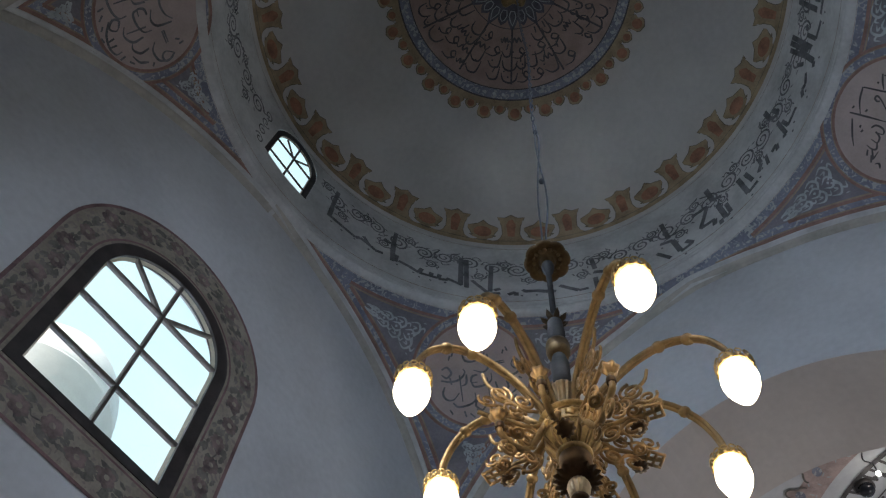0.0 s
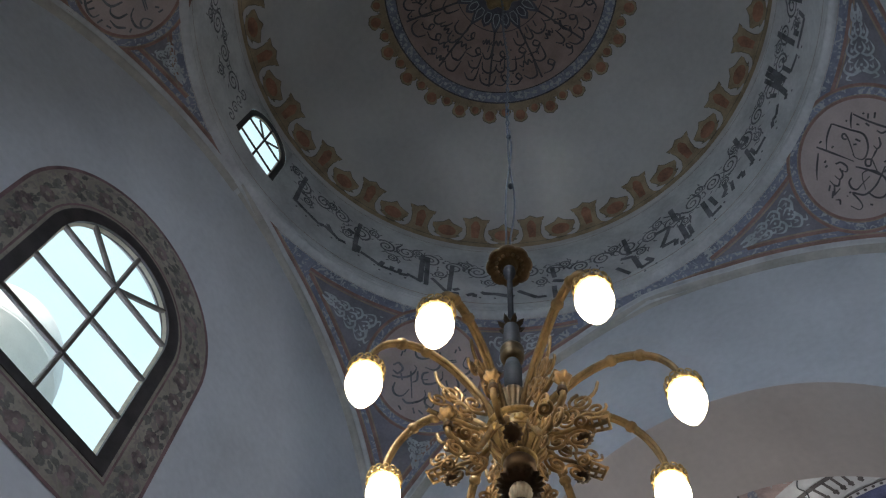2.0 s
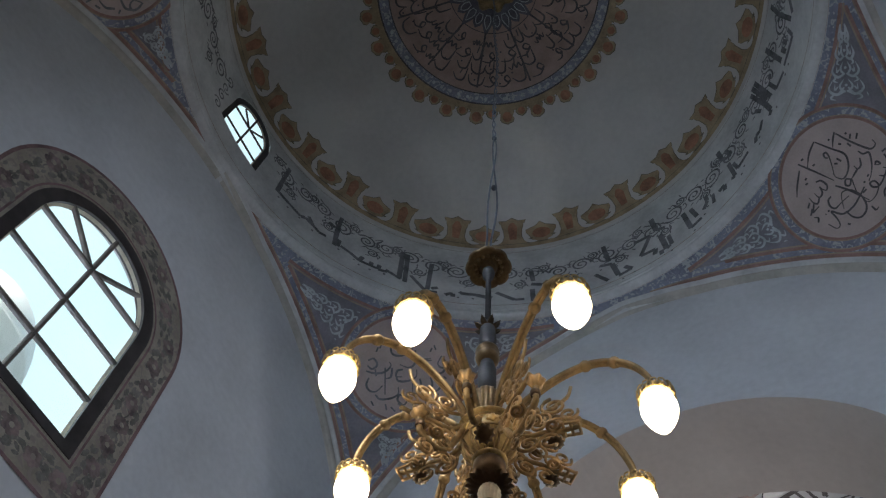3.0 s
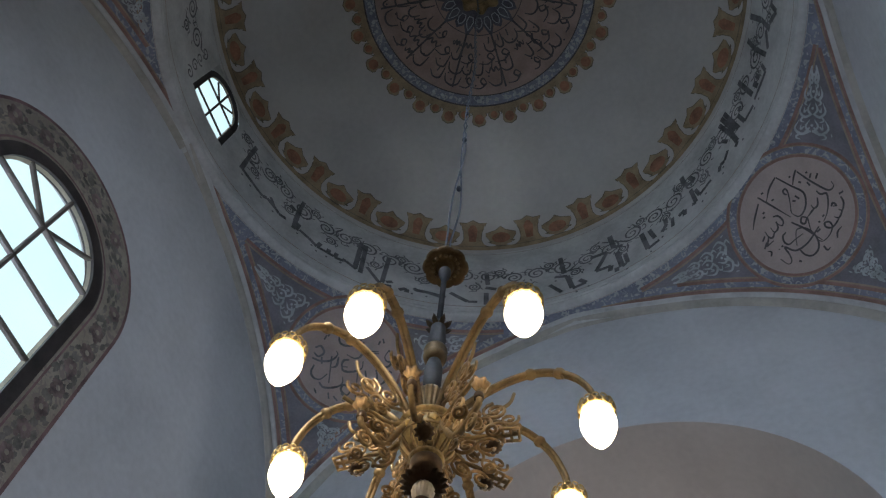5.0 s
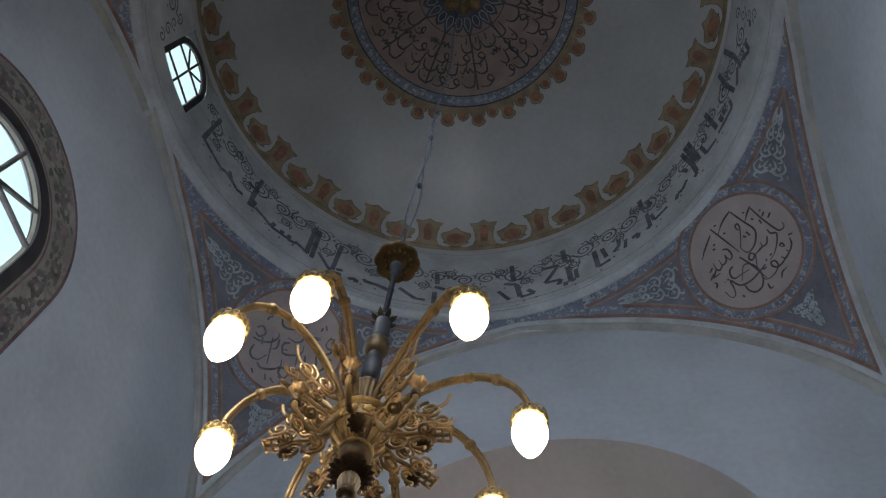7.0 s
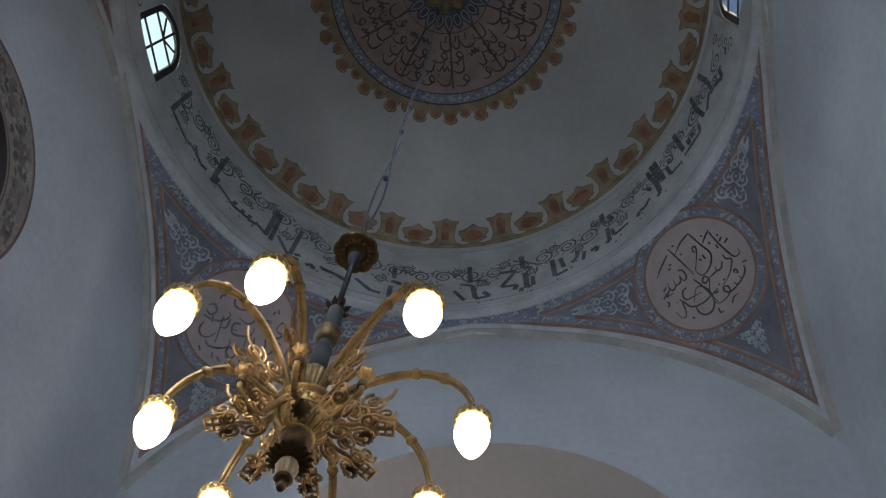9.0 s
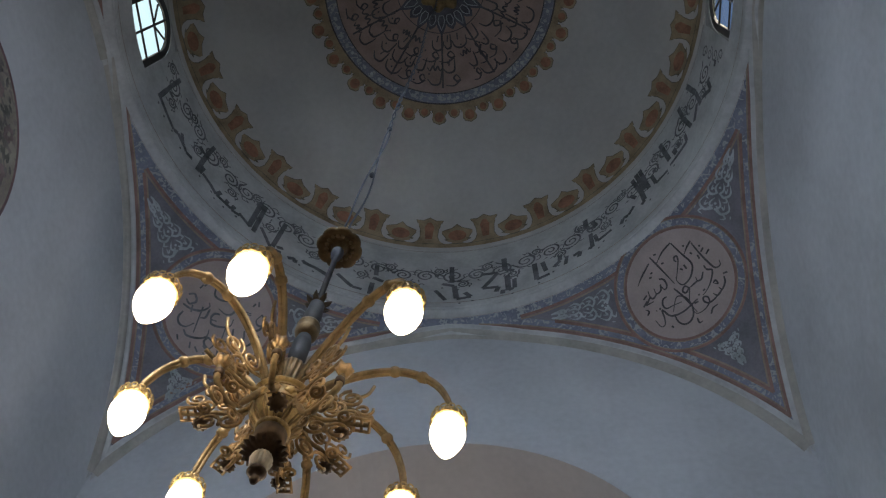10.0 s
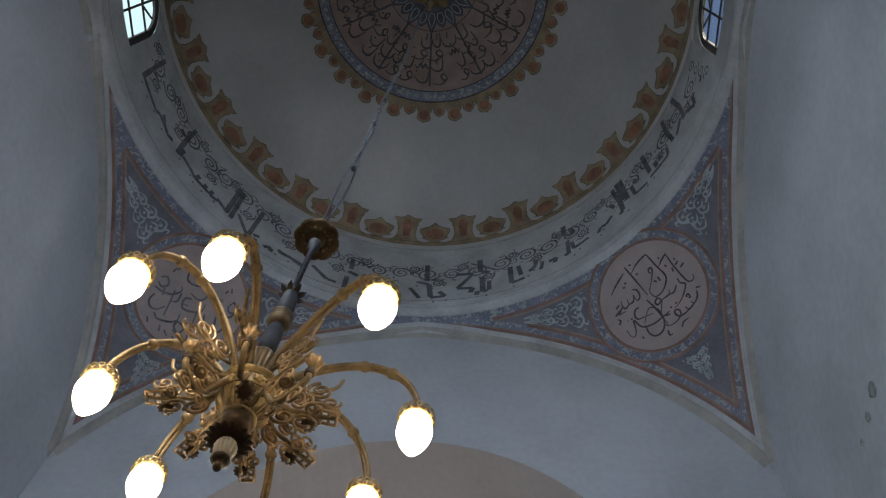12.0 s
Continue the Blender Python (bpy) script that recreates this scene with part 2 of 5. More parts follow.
def wall_with_opening(name, width, height, thick, cx, half, foot, spring, m, mat, label, reveal_mat=None):
    """An upright wall in its own x-z plane, its inner face at y = 0 and its outer face at y = thick, with one arched opening."""
    out = arch_outline(half, foot, spring)
    bm = bmesh.new()
    reveal = []
    sides = []
    for y in (0.0, thick):
        hole = [bm.verts.new((cx + x, y, z)) for x, z in out]
        lo_l, lo_r = bm.verts.new((-width, y, 0)), bm.verts.new((width, y, 0))
        up_l, up_r = bm.verts.new((-width, y, height)), bm.verts.new((width, y, height))
        n = len(hole)
        top = [bm.verts.new((cx + x, y, height)) for x, z in out[1:-1]]
        bot_l = bm.verts.new((cx - half, y, 0)) if foot > 0.01 else None
        bot_r = bm.verts.new((cx + half, y, 0)) if foot > 0.01 else None
        if foot > 0.01:
            bm.faces.new((lo_l, bot_l, hole[0], hole[1], top[0], up_l))
            bm.faces.new((bot_l, bot_r, hole[-1], hole[0]))
            bm.faces.new((bot_r, lo_r, up_r, top[-1], hole[-2], hole[-1]))
        else:
            bm.faces.new((lo_l, hole[0], hole[1], top[0], up_l))
            bm.faces.new((hole[-1], lo_r, up_r, top[-1], hole[-2]))
        for i in range(1, n - 2):
            bm.faces.new((hole[i], hole[i + 1], top[i], top[i - 1]))
        reveal.append(hole)
        sides.append((lo_l, up_l, top, up_r, lo_r))
    a, b = reveal
    rim = []
    for i in range(len(a) - 1):
        rim.append(bm.faces.new((a[i], b[i], b[i + 1], a[i + 1])))
    if foot > 0.01:
        rim.append(bm.faces.new((a[-1], b[-1], b[0], a[0])))
    for f in rim:
        f.material_index = 1
    p, q = sides
    bm.faces.new((p[0], p[1], q[1], q[0]))
    bm.faces.new((p[3], p[4], q[4], q[3]))
    bmesh.ops.recalc_face_normals(bm, faces=bm.faces)
    me = bpy.data.meshes.new(name)
    bm.to_mesh(me)
    bm.free()
    me.materials.append(mat)
    me.materials.append(reveal_mat or mat)
    ob = new(name, me)
    ob.matrix_world = m
    return tagged(ob, label, "wall", kind="structure")


WIN_Y, WIN_HALF, WIN_FOOT, WIN_SPRING = -0.325, 0.76, 6.455, 7.90
BORDER_SPRING = 7.98
TOP = HC + 0.25
wall_north = wall_with_opening("wall_north", WX + 0.6, TOP, THICK, 0, ARCH_R, 0, ARCH_Z, pose(0, WY, 0), PLASTER,
                               "plastered white wall with a wide round arch", SOFFIT)
wall_west = wall_with_opening("wall_west", WY, TOP, 0.16, WIN_Y, WIN_HALF, WIN_FOOT, WIN_SPRING, pose(-WX, 0, 0, 0, 0, 90), PLASTER,
                              "plastered white wall with a round-arched window")
east_bm = bmesh.new()
box_bm(east_bm, WX, WX + 0.5, -WY, WY, 0, TOP)
wall_east = tagged(part("wall_east", east_bm, PLASTER, None), "plastered white wall with a few patched holes", "wall", kind="structure")
wall_south = wall_with_opening("wall_south", WX + 0.6, TOP, 0.5, 0, WIN_HALF, WIN_FOOT, WIN_SPRING, pose(0, -WY, 0, 0, 0, 180), PLASTER,
                               "plain white plastered wall")

# drum and dome: one turned shell
DA, DB, DZ = 3.30, 1.75, 1.44


def drum_r(z):
    """Radius of the lettered band at height z above the cornice."""
    return 3.375 - 0.062 * (z - 0.3)


def dome_z(r):
    return DZ + DB * math.sqrt(max(0.0, 1 - (r / DA) ** 2))


cornice_profile = [(3.47, -0.03), (3.40, -0.03), (3.348, -0.008), (3.336, 0.01), (3.334, 0.045), (3.340, 0.052), (3.366, 0.054), (3.370, 0.060), (3.370, 0.092), (3.366, 0.097), (3.350, 0.100), (3.346, 0.108), (3.350, 0.145), (3.358, 0.152), (3.374, 0.154), (3.376, 0.160), (3.376, 0.196), (3.372, 0.20), (3.368, 0.208), (3.372, 0.216), (3.379, 0.24)]
ledge = [(drum_r(1.655), 1.655), (3.284, 1.658), (3.279, 1.664), (3.283, 1.671), (3.277, 1.675), (3.270, 1.682), (3.272, 1.69), (3.268, 1.695)]
dome_profile = [(DA * math.sin(a), DZ + DB * math.cos(a)) for a in [radians(81.6 - 81.6 * i / 40) for i in range(41)]]


def shell(name, profile, mat, n=144, hole=None):
    v, f = [], []
    for r, z in profile:
        for k in range(n):
            a = 2 * math.pi * k / n
            v.append((r * math.cos(a), r * math.sin(a), HC + z))
    for i in range(len(profile) - 1):
        for k in range(n):
            if hole and hole(360 * (k + 0.5) / n, 0.5 * (profile[i][1] + profile[i + 1][1])):
                continue
            f.append((i * n + k, i * n + (k + 1) % n, (i + 1) * n + (k + 1) % n, (i + 1) * n + k))
    return mesh_object(name, v, f, mat, smooth=True)


SWH, SW0 = 6.8, 0.62            # small drum windows: half width in degrees and foot
DRUM_WINDOWS = 181.9, 1.1


def drum_hole(az, z):
    return min(abs((az - c + 180) % 360 - 180) for c in DRUM_WINDOWS) < SWH and z > SW0


band_profile = [(drum_r(z), z) for z in (0.24, 0.62, 1.0, 1.4, 1.655)]
drum = shell("drum", cornice_profile + band_profile[1:], CORNICE, n=360, hole=drum_hole)
tagged(drum, "pale plaster drum with a moulded cornice and a lettered band", "drum", kind="structure")
dome = shell("dome", ledge + dome_profile, DOME)
tagged(dome, "shallow pale plaster dome with painted rosette", "dome", kind="structure")

# outer shell of drum and dome, and the roof round it
outer_profile = [(3.62, 0.25), (3.62, 0.64), (3.61, 1.0), (3.60, 1.30), (3.63, 1.45)] + [(3.60 * math.sin(radians(a)), 1.45 + 2.15 * math.cos(radians(a))) for a in range(88, -1, -8)]
outer = shell("dome_roof", outer_profile, SOFFIT, n=120, hole=lambda az, z: min(abs(az - 181.9), abs(az - 1.1), 361.1 - az) < 9 and 0.64 < z < 2.6)
tagged(outer, "outer shell of the dome", "roof", kind="structure")
s = Sheet(lambda az, r: Vector((r * math.cos(radians(az)), r * math.sin(radians(az)), TOP)))
s.grid(lambda u, v: (360 * u, 3.60 + v * (min((WX + 0.6) / max(abs(math.cos(2 * math.pi * u)), 1e-6), (WY + 1.19) / max(abs(math.sin(2 * math.pi * u)), 1e-6)) - 3.60)), 120, 2)
tagged(s.lay("roof", SOFFIT, None), "flat roof round the dome", "roof", kind="structure")


TAN = material("tan_plaster", (0.50, 0.47, 0.41), vary=0.12, scale=3, fine=20, bump=0.15)


# ---- painted pendentives ----
def pend_r(az):
    a = radians(az)
    return min(WX / max(abs(math.cos(a)), 1e-6), WY / max(abs(math.sin(a)), 1e-6))


def pend_z(r):
    return ZS + math.sqrt(max(PS ** 2 - r ** 2, 0))


def pendentive_point(az, r, lift=0.0):
    a = radians(az)
    k = (PS - lift) / PS
    return Vector((k * r * math.cos(a), k * r * math.sin(a), ZS + k * (pend_z(r) - ZS)))


def sphere_frame(az, r):
    """Middle of a medallion: outward normal, right and up as seen from below."""
    n = (pendentive_point(az, r) - Vector((0, 0, ZS))).normalized()
    right = Vector((math.sin(radians(az)), -math.cos(radians(az)), 0))
    up = right.cross(n)
    if up.z < 0:
        up = -up
    return n, right, up


def on_sphere(fr, lift):
    n, right, up = fr

    def f(a, b):
        return Vector((0, 0, ZS)) + (PS - lift) * (PS * n + a * right + b * up).normalized()

    f.again = lambda k: on_sphere(fr, lift + k)
    return f


def strokes(lines):
    return [[tuple(float(c) for c in p.split(",")) for p in line.split()] for line in lines]


WORDS_A = strokes([
    "0.38,0.28 0.38,0.10 0.40,-0.09 0.43,-0.14 0.48,-0.14 0.50,-0.09",
    "0.39,0.30 0.31,0.27 0.24,0.23",
    "0.20,0.43 0.22,0.25 0.24,0.09 0.17,-0.00 0.08,-0.04 0.01,-0.03 -0.01,0.04 0.01,0.09",
    "0.20,0.44 0.06,0.42 -0.07,0.36",
    "0.12,0.22 0.11,0.25 0.13,0.28 0.16,0.27 0.14,0.22 0.07,0.14 -0.00,0.07",
    "-0.09,0.47 -0.07,0.27 -0.05,0.04",
    "-0.14,0.42 -0.30,0.35 -0.40,0.29",
    "-0.09,0.00 -0.06,-0.14 -0.05,-0.26 -0.04,-0.39",
    "-0.16,0.20 -0.12,0.16 -0.13,0.08 -0.18,0.06 -0.19,0.14",
    "-0.18,0.14 -0.22,0.08 -0.28,0.08 -0.27,0.15",
    "-0.28,0.08 -0.34,0.06 -0.36,0.10 -0.34,0.17",
    "-0.36,0.10 -0.41,0.07 -0.45,0.05 -0.41,0.04 -0.36,0.03",
    "0.33,-0.02 0.33,-0.08 0.37,-0.13 0.29,-0.21 0.20,-0.26 0.12,-0.28",
    "0.28,-0.07 0.22,-0.12 0.17,-0.11 0.18,-0.06",
    "0.17,-0.11 0.11,-0.11 0.05,-0.11",
    "0.05,-0.11 0.02,-0.06 -0.03,-0.09 -0.01,-0.13 0.05,-0.11 0.00,-0.18 -0.06,-0.26",
    "0.43,-0.27 0.40,-0.33 0.33,-0.37 0.31,-0.33",
    "0.33,-0.37 0.25,-0.39 0.22,-0.34",
    "0.25,-0.39 0.18,-0.40 0.12,-0.39 0.09,-0.34 0.11,-0.30 0.15,-0.33 0.13,-0.39 0.04,-0.42 -0.05,-0.40 -0.07,-0.33",
    "-0.21,-0.02 -0.26,-0.02 -0.30,-0.07 -0.29,-0.13 -0.21,-0.15 -0.11,-0.18",
    "0.05,-0.27 -0.06,-0.28 -0.18,-0.28 -0.30,-0.23 -0.34,-0.11 -0.37,-0.20 -0.41,-0.27 -0.46,-0.26 -0.47,-0.16",
    "-0.26,-0.24 -0.27,-0.34 -0.23,-0.41 -0.15,-0.42 -0.08,-0.37 -0.04,-0.27 -0.05,-0.16 -0.11,-0.10 -0.17,-0.13 -0.25,-0.21",
    "0.49,-0.26 0.44,-0.24",
    "0.29,-0.25 0.33,-0.24 0.33,-0.29 0.30,-0.26",
    "0.08,-0.24 0.10,-0.25",
    "-0.40,-0.08 -0.39,-0.08",
    "-0.36,-0.08 -0.34,-0.09",
    "-0.36,-0.33 -0.35,-0.36",
    "0.30,0.20 0.31,0.17",
    "0.34,0.07 0.35,0.12",
    "0.40,0.12 0.45,0.14",
    "0.43,0.06 0.49,0.08",
    "0.16,0.14 0.16,0.08",
    "-0.00,0.31 -0.03,0.32",
    "-0.01,0.45 -0.04,0.46",
    "-0.17,0.31 -0.20,0.31",
    "-0.24,0.28 -0.21,0.27",
    "-0.51,-0.06 -0.47,-0.03 -0.49,0.01",
    "-0.49,0.05 -0.42,0.08",
    "-0.44,0.12 -0.38,0.14",
    "0.07,-0.51 0.12,-0.47 0.19,-0.47",
    "-0.08,-0.44 -0.09,-0.50 -0.05,-0.51",
    "-0.01,-0.29 0.04,-0.30",
    "0.42,0.19 0.44,0.18",
    "0.29,0.32 0.29,0.30",
    "0.18,-0.24 0.15,-0.24",
    "0.10,0.13 0.12,0.10",
])
WORDS_B = strokes([
    "-0.30,0.26 -0.32,0.17",
    "-0.20,0.23 -0.16,0.15 -0.08,0.14 0.02,0.19 0.07,0.27",
    "0.10,0.26 0.13,0.10 0.07,0.03 -0.04,0.04",
    "0.18,0.16 0.31,0.20",
    "0.19,0.14 0.32,0.18",
    "0.34,0.32 0.31,0.37",
    "0.28,0.28 0.29,0.33",
    "0.42,0.26 0.48,0.21 0.50,0.15 0.45,0.12 0.40,0.16 0.42,0.25",
    "0.50,0.15 0.48,0.07 0.38,0.02 0.29,0.05",
    "-0.42,-0.01 -0.36,0.03 -0.30,-0.03 -0.35,-0.10 -0.41,-0.07 -0.35,-0.10",
    "-0.41,-0.14 -0.30,-0.14 -0.19,-0.09 -0.14,-0.00 -0.17,0.04",
    "0.01,-0.01 -0.05,-0.04 -0.05,-0.11 0.02,-0.10",
    "-0.05,-0.11 -0.01,-0.16 0.10,-0.13 0.18,-0.06 0.17,0.03",
    "-0.20,-0.04 -0.13,-0.36",
    "-0.31,-0.09 -0.28,-0.17",
    "0.13,-0.03 0.18,-0.25",
    "-0.12,-0.02 -0.11,-0.13 -0.16,-0.17",
    "-0.36,-0.21 -0.37,-0.30 -0.32,-0.36 -0.24,-0.35 -0.18,-0.26",
    "0.35,-0.02 0.39,-0.12 0.34,-0.20 0.26,-0.19",
    "0.49,-0.04 0.48,-0.14 0.41,-0.21",
    "0.23,-0.07 0.27,-0.19 0.20,-0.28 0.11,-0.27",
    "-0.24,-0.39 -0.17,-0.43 -0.04,-0.38 0.02,-0.31 0.00,-0.23",
    "0.11,-0.33 0.04,-0.32 0.03,-0.39 0.11,-0.43 0.14,-0.36 0.11,-0.33",
    "0.04,-0.43 0.17,-0.47 0.30,-0.45 0.37,-0.39 0.35,-0.32",
    "0.30,-0.45 0.28,-0.37",
    "0.24,-0.46 0.21,-0.39",
    "0.43,-0.35 0.40,-0.29",
    "-0.10,-0.47 -0.07,-0.54",
    "-0.03,-0.49 0.03,-0.53",
    "0.08,-0.50 0.13,-0.52",
    "0.46,-0.25 0.49,-0.20",
    "-0.35,0.12 -0.34,0.18",
    "0.50,0.02 0.54,-0.00",
    "-0.27,-0.48 -0.23,-0.53",
    "0.19,-0.53 0.24,-0.50",
])


def pen(pts, steps=5):
    return [(p.x, p.y) for p in smooth_path([(x, y, 0) for x, y in pts], steps)] if len(pts) > 2 else pts


MED_R = 0.64
SOUTH_ARCH = 3.16
QUARTERS = ((0, 47.4, 3.906, WORDS_A), (1, 131.8, 3.938, WORDS_B), (2, 219.6, 3.81, WORDS_B), (3, 312.4, 3.92, WORDS_A))


def leaf(x, y, ang, size):
    """Outline of a pointed leaf."""
    c, s_ = math.cos(ang), math.sin(ang)
    shape = [(0, 0), (0.35, 0.16), (0.7, 0.14), (1.0, 0.0), (0.7, -0.06), (0.35, -0.12)]
    return [(x + size * (u * c - v * s_), y + size * (u * s_ + v * c)) for u, v in shape]


def broad_leaf(x, y, ang, size):
    c, s_ = math.cos(ang), math.sin(ang)
    shape = [(0, 0), (0.2, 0.2), (0.42, 0.19), (0.5, 0.27), (0.75, 0.17), (1.0, 0.0), (0.75, -0.15), (0.5, -0.24), (0.4, -0.16), (0.2, -0.19)]
    return [(x + size * (u * c - v * s_), y + size * (u * s_ + v * c)) for u, v in shape]


def arabesque(sheet, cx, cy, ang, length, width, rng):
    """White flame-like scrollwork, mirrored about an axis that runs from a corner's tip to the medallion."""
    ca, sa = math.cos(ang), math.sin(ang)

    def at(u, v):
        u, v = (u - 0.5) * length, v * width
        return cx + u * ca - v * sa, cy + u * sa + v * ca

    def flame(pts, w):
        sheet.ribbon(pen([at(*q) for q in pts], 4), lambda t: w * (0.35 + 0.9 * math.sin(math.pi * min(1, 0.12 + 0.88 * t)) - 0.25 * t))

    for sgn in (-1, 1):
        for k in range(4):
            u = 0.22 + 0.25 * k
            h = 0.26 + 0.22 * k
            flame([(u, 0.03 * sgn), (u + 0.05, 0.55 * h * sgn), (u - 0.03, 0.95 * h * sgn), (u - 0.16, 0.72 * h * sgn)], 0.026)
            flame([(u + 0.02, 0.05 * sgn), (u - 0.06, 0.35 * h * sgn), (u - 0.17, 0.10 * sgn)], 0.022)
            flame([(u + 0.03, 0.62 * h * sgn), (u + 0.10, 0.85 * h * sgn), (u + 0.13, 0.55 * h * sgn)], 0.020)
            flame([(u - 0.06, 0.45 * h * sgn), (u - 0.02, 0.62 * h * sgn), (u - 0.10, 0.60 * h * sgn)], 0.018)
        flame([(0.0, 0.10 * sgn), (0.10, 0.16 * sgn), (0.16, 0.04 * sgn)], 0.022)
        flame([(0.92, 0.10 * sgn), (1.02, 0.45 * sgn), (0.97, 0.80 * sgn)], 0.022)
        sheet.fan(leaf(*at(1.0, 1.02 * sgn), ang + sgn * 0.3, 0.05))
    for k in range(4):
        sheet.fan(arc(*at(0.14 + 0.25 * k, 0), 0.016, 0, 360, 8)[:-1])


def peak(along, near):
    """The arches rise to a blunt point under the cornice."""
    return 0.0 if near else 0.045 * max(0.0, 1 - abs(along) / 0.95)


def build_pendentive(q, med_az, med_r, words):
    rng = random.Random(40 + q)
    a0 = 90 * q
    wx, wy = (WX, WY) if q % 2 == 0 else (WY, WX)
    near = q == 2      # here the south arch stands further in
    if near:
        wy = SOUTH_ARCH
    disc = MED_R - 0.06 if near else MED_R

    def edge(az):
        if not near:
            return pend_r(az)
        return max(RC - 0.045, min(pend_r(az), (wy + 0.02) / max(math.sin(radians(az - a0)), 1e-6)))

    s = Sheet(lambda az, r: pendentive_point(az, r))
    s.grid(lambda u, v: (a0 + 90 * u, RC - 0.05 + v * (edge(a0 + 90 * u) - RC + 0.05)), 90, 14)
    p = s.lay("pendentive", BLUE, None)
    p.data.polygons.foreach_set("use_smooth", [True] * len(p.data.polygons))
    tagged(p, "painted pendentive with blue borders and a round inscription medallion", "pendentive", kind="structure")

    def quarter(az, r, lift):
        return pendentive_point(a0 + az, r, lift)

    # slate field inside the borders
    def inner(az):
        a = radians(az)
        return min((wx - 0.175) / max(math.cos(a), 1e-6), (wy - 0.175) / max(math.sin(a), 1e-6))

    lo = RC + 0.115
    span = [az for az in range(1, 90) if inner(az) > lo + 0.01]
    s = Sheet(lambda az, r: quarter(az, r, 0.004))
    s.grid(lambda u, v: (span[0] + (span[-1] - span[0]) * u, lo + v * (max(inner(span[0] + (span[-1] - span[0]) * u), lo + 0.002) - lo)), 70, 10)
    s.lay("field", FIELD, p, "slate blue painted field")
    # red and ochre lines along the cornice and both arches
    s = Sheet(lambda az, r: quarter(az, r, 0.006))
    o = Sheet(lambda az, r: quarter(az, r, 0.007))
    for sheet, r, w in ((s, RC + 0.014, 0.030), (s, lo, 0.027), (o, lo + 0.024, 0.014)):
        a_, b_ = (0.5, 89.5) if r < RC + 0.1 else (span[0], span[-1])
        sheet.grid(lambda u, v: (a_ + (b_ - a_) * u, r + w * (v - 0.5)), 70, 1)
    for sheet, d, w in ((s, 0.088, 0.030), (s, 0.172, 0.027), (o, 0.108, 0.012), (o, 0.192, 0.014)):
        t0 = 0.10 if d < 0.13 else 0.36
        ends = wx - d, wy - d
        # along the wall at local x = wx and the wall at local y = wy
        sheet.grid(lambda u, v: polar(wx - d + w * (0.5 - v), wy * t0 + (ends[1] - wy * t0) * u), 50, 1)
        t0 = 0.46 if near else t0
        sheet.grid(lambda u, v: polar(wx * t0 + (ends[0] - wx * t0) * u, wy - d + w * (0.5 - v)), 50, 1)
    s.lay("red_line", RED, p)
    o.lay("ochre_line", ORANGE, p)
    # plaster moulding along the arches
    for side in (0, 1):
        v, f = [], []
        prof = ((0.075, 0.002), (0.073, 0.02), (0.058, 0.024), (0.05, 0.012), (0.032, 0.015), (0.02, 0.034), (0.0, 0.045), (-0.03, 0.05))
        n = 60
        for i in range(n + 1):
            t = 0.42 + 0.58 * i / n if near and side else -0.02 + 1.02 * i / n
            rise = peak(t * (wy if side == 0 else wx), near)
            for d, lift in prof:
                d += rise
                az, r = polar(wx - d, (wy - max(d, 0)) * t) if side == 0 else polar((wx - max(d, 0)) * t, wy - d)
                v.append(quarter(az, r, lift))
        m = len(prof)
        for i in range(n):
            for j in range(m - 1):
                f.append((i * m + j, i * m + j + 1, (i + 1) * m + j + 1, (i + 1) * m + j))
        mesh_object("arch_moulding", v, f, CORNICE, p, "pale plaster moulding", smooth=True)
        # tan half-round below it on the wall's face
        v, f = [], []
        wall, run = (wx, wy) if side == 0 else (wy, wx)
        ra = math.sqrt(PS ** 2 - wall ** 2)
        prof = ((0.012, 0.045), (-0.012, 0.052), (-0.04, 0.048), (-0.062, 0.034), (-0.07, 0.014), (-0.09, 0.012), (-0.095, -0.004))
        for i in range(n + 1):
            t = run * (0.42 + 0.58 * i / n) if near and side else run * i / n
            ang = math.asin(t / ra)
            rise = peak(t, near)
            for d, lift in prof:
                d, lift = d + rise, lift + rise * max(0.0, min(1.0, (d + 0.07) / 0.06))
                x, y, z = wall - lift, (ra + d) * math.sin(ang), ZS + (ra + d) * math.cos(ang)
                if side:
                    x, y = y, x
                ca, sa = math.cos(radians(a0)), math.sin(radians(a0))
                v.append((x * ca - y * sa, x * sa + y * ca, z))
        m = len(prof)
        for i in range(n):
            for j in range(m - 1):
                f.append((i * m + j, i * m + j + 1, (i + 1) * m + j + 1, (i + 1) * m + j))
        mesh_object("arch_band", v, f, TAN, p, "tan plaster half-round", smooth=True)
    # medallion
    fr = sphere_frame(med_az, med_r)
    ring = Sheet(on_sphere(fr, 0.008))
    ring.ribbon(arc(0, 0, disc + 0.065, 0, 360, 72)[:-1], 0.13, True)
    ring.lay("medallion_border", BLUE, p)
    for rr, w, mat in ((disc + 0.13, 0.029, RED), (disc + 0.110, 0.012, ORANGE), (disc + 0.001, 0.028, RED), (disc + 0.021, 0.012, ORANGE)):
        c = Sheet(on_sphere(fr, 0.012))
        c.ribbon(arc(0, 0, rr, 0, 360, 72)[:-1], w, True)
        c.lay("ring_line", mat, p)
    d = Sheet(on_sphere(fr, 0.010))
    d.grid(lambda a, b: (disc * max(b, 1e-4) * math.cos(2 * math.pi * a), disc * max(b, 1e-4) * math.sin(2 * math.pi * a)), 72, 10)
    d.lay("medallion", PINK, p, "pale rose medallion")
    c = Sheet(on_sphere(fr, 0.013))
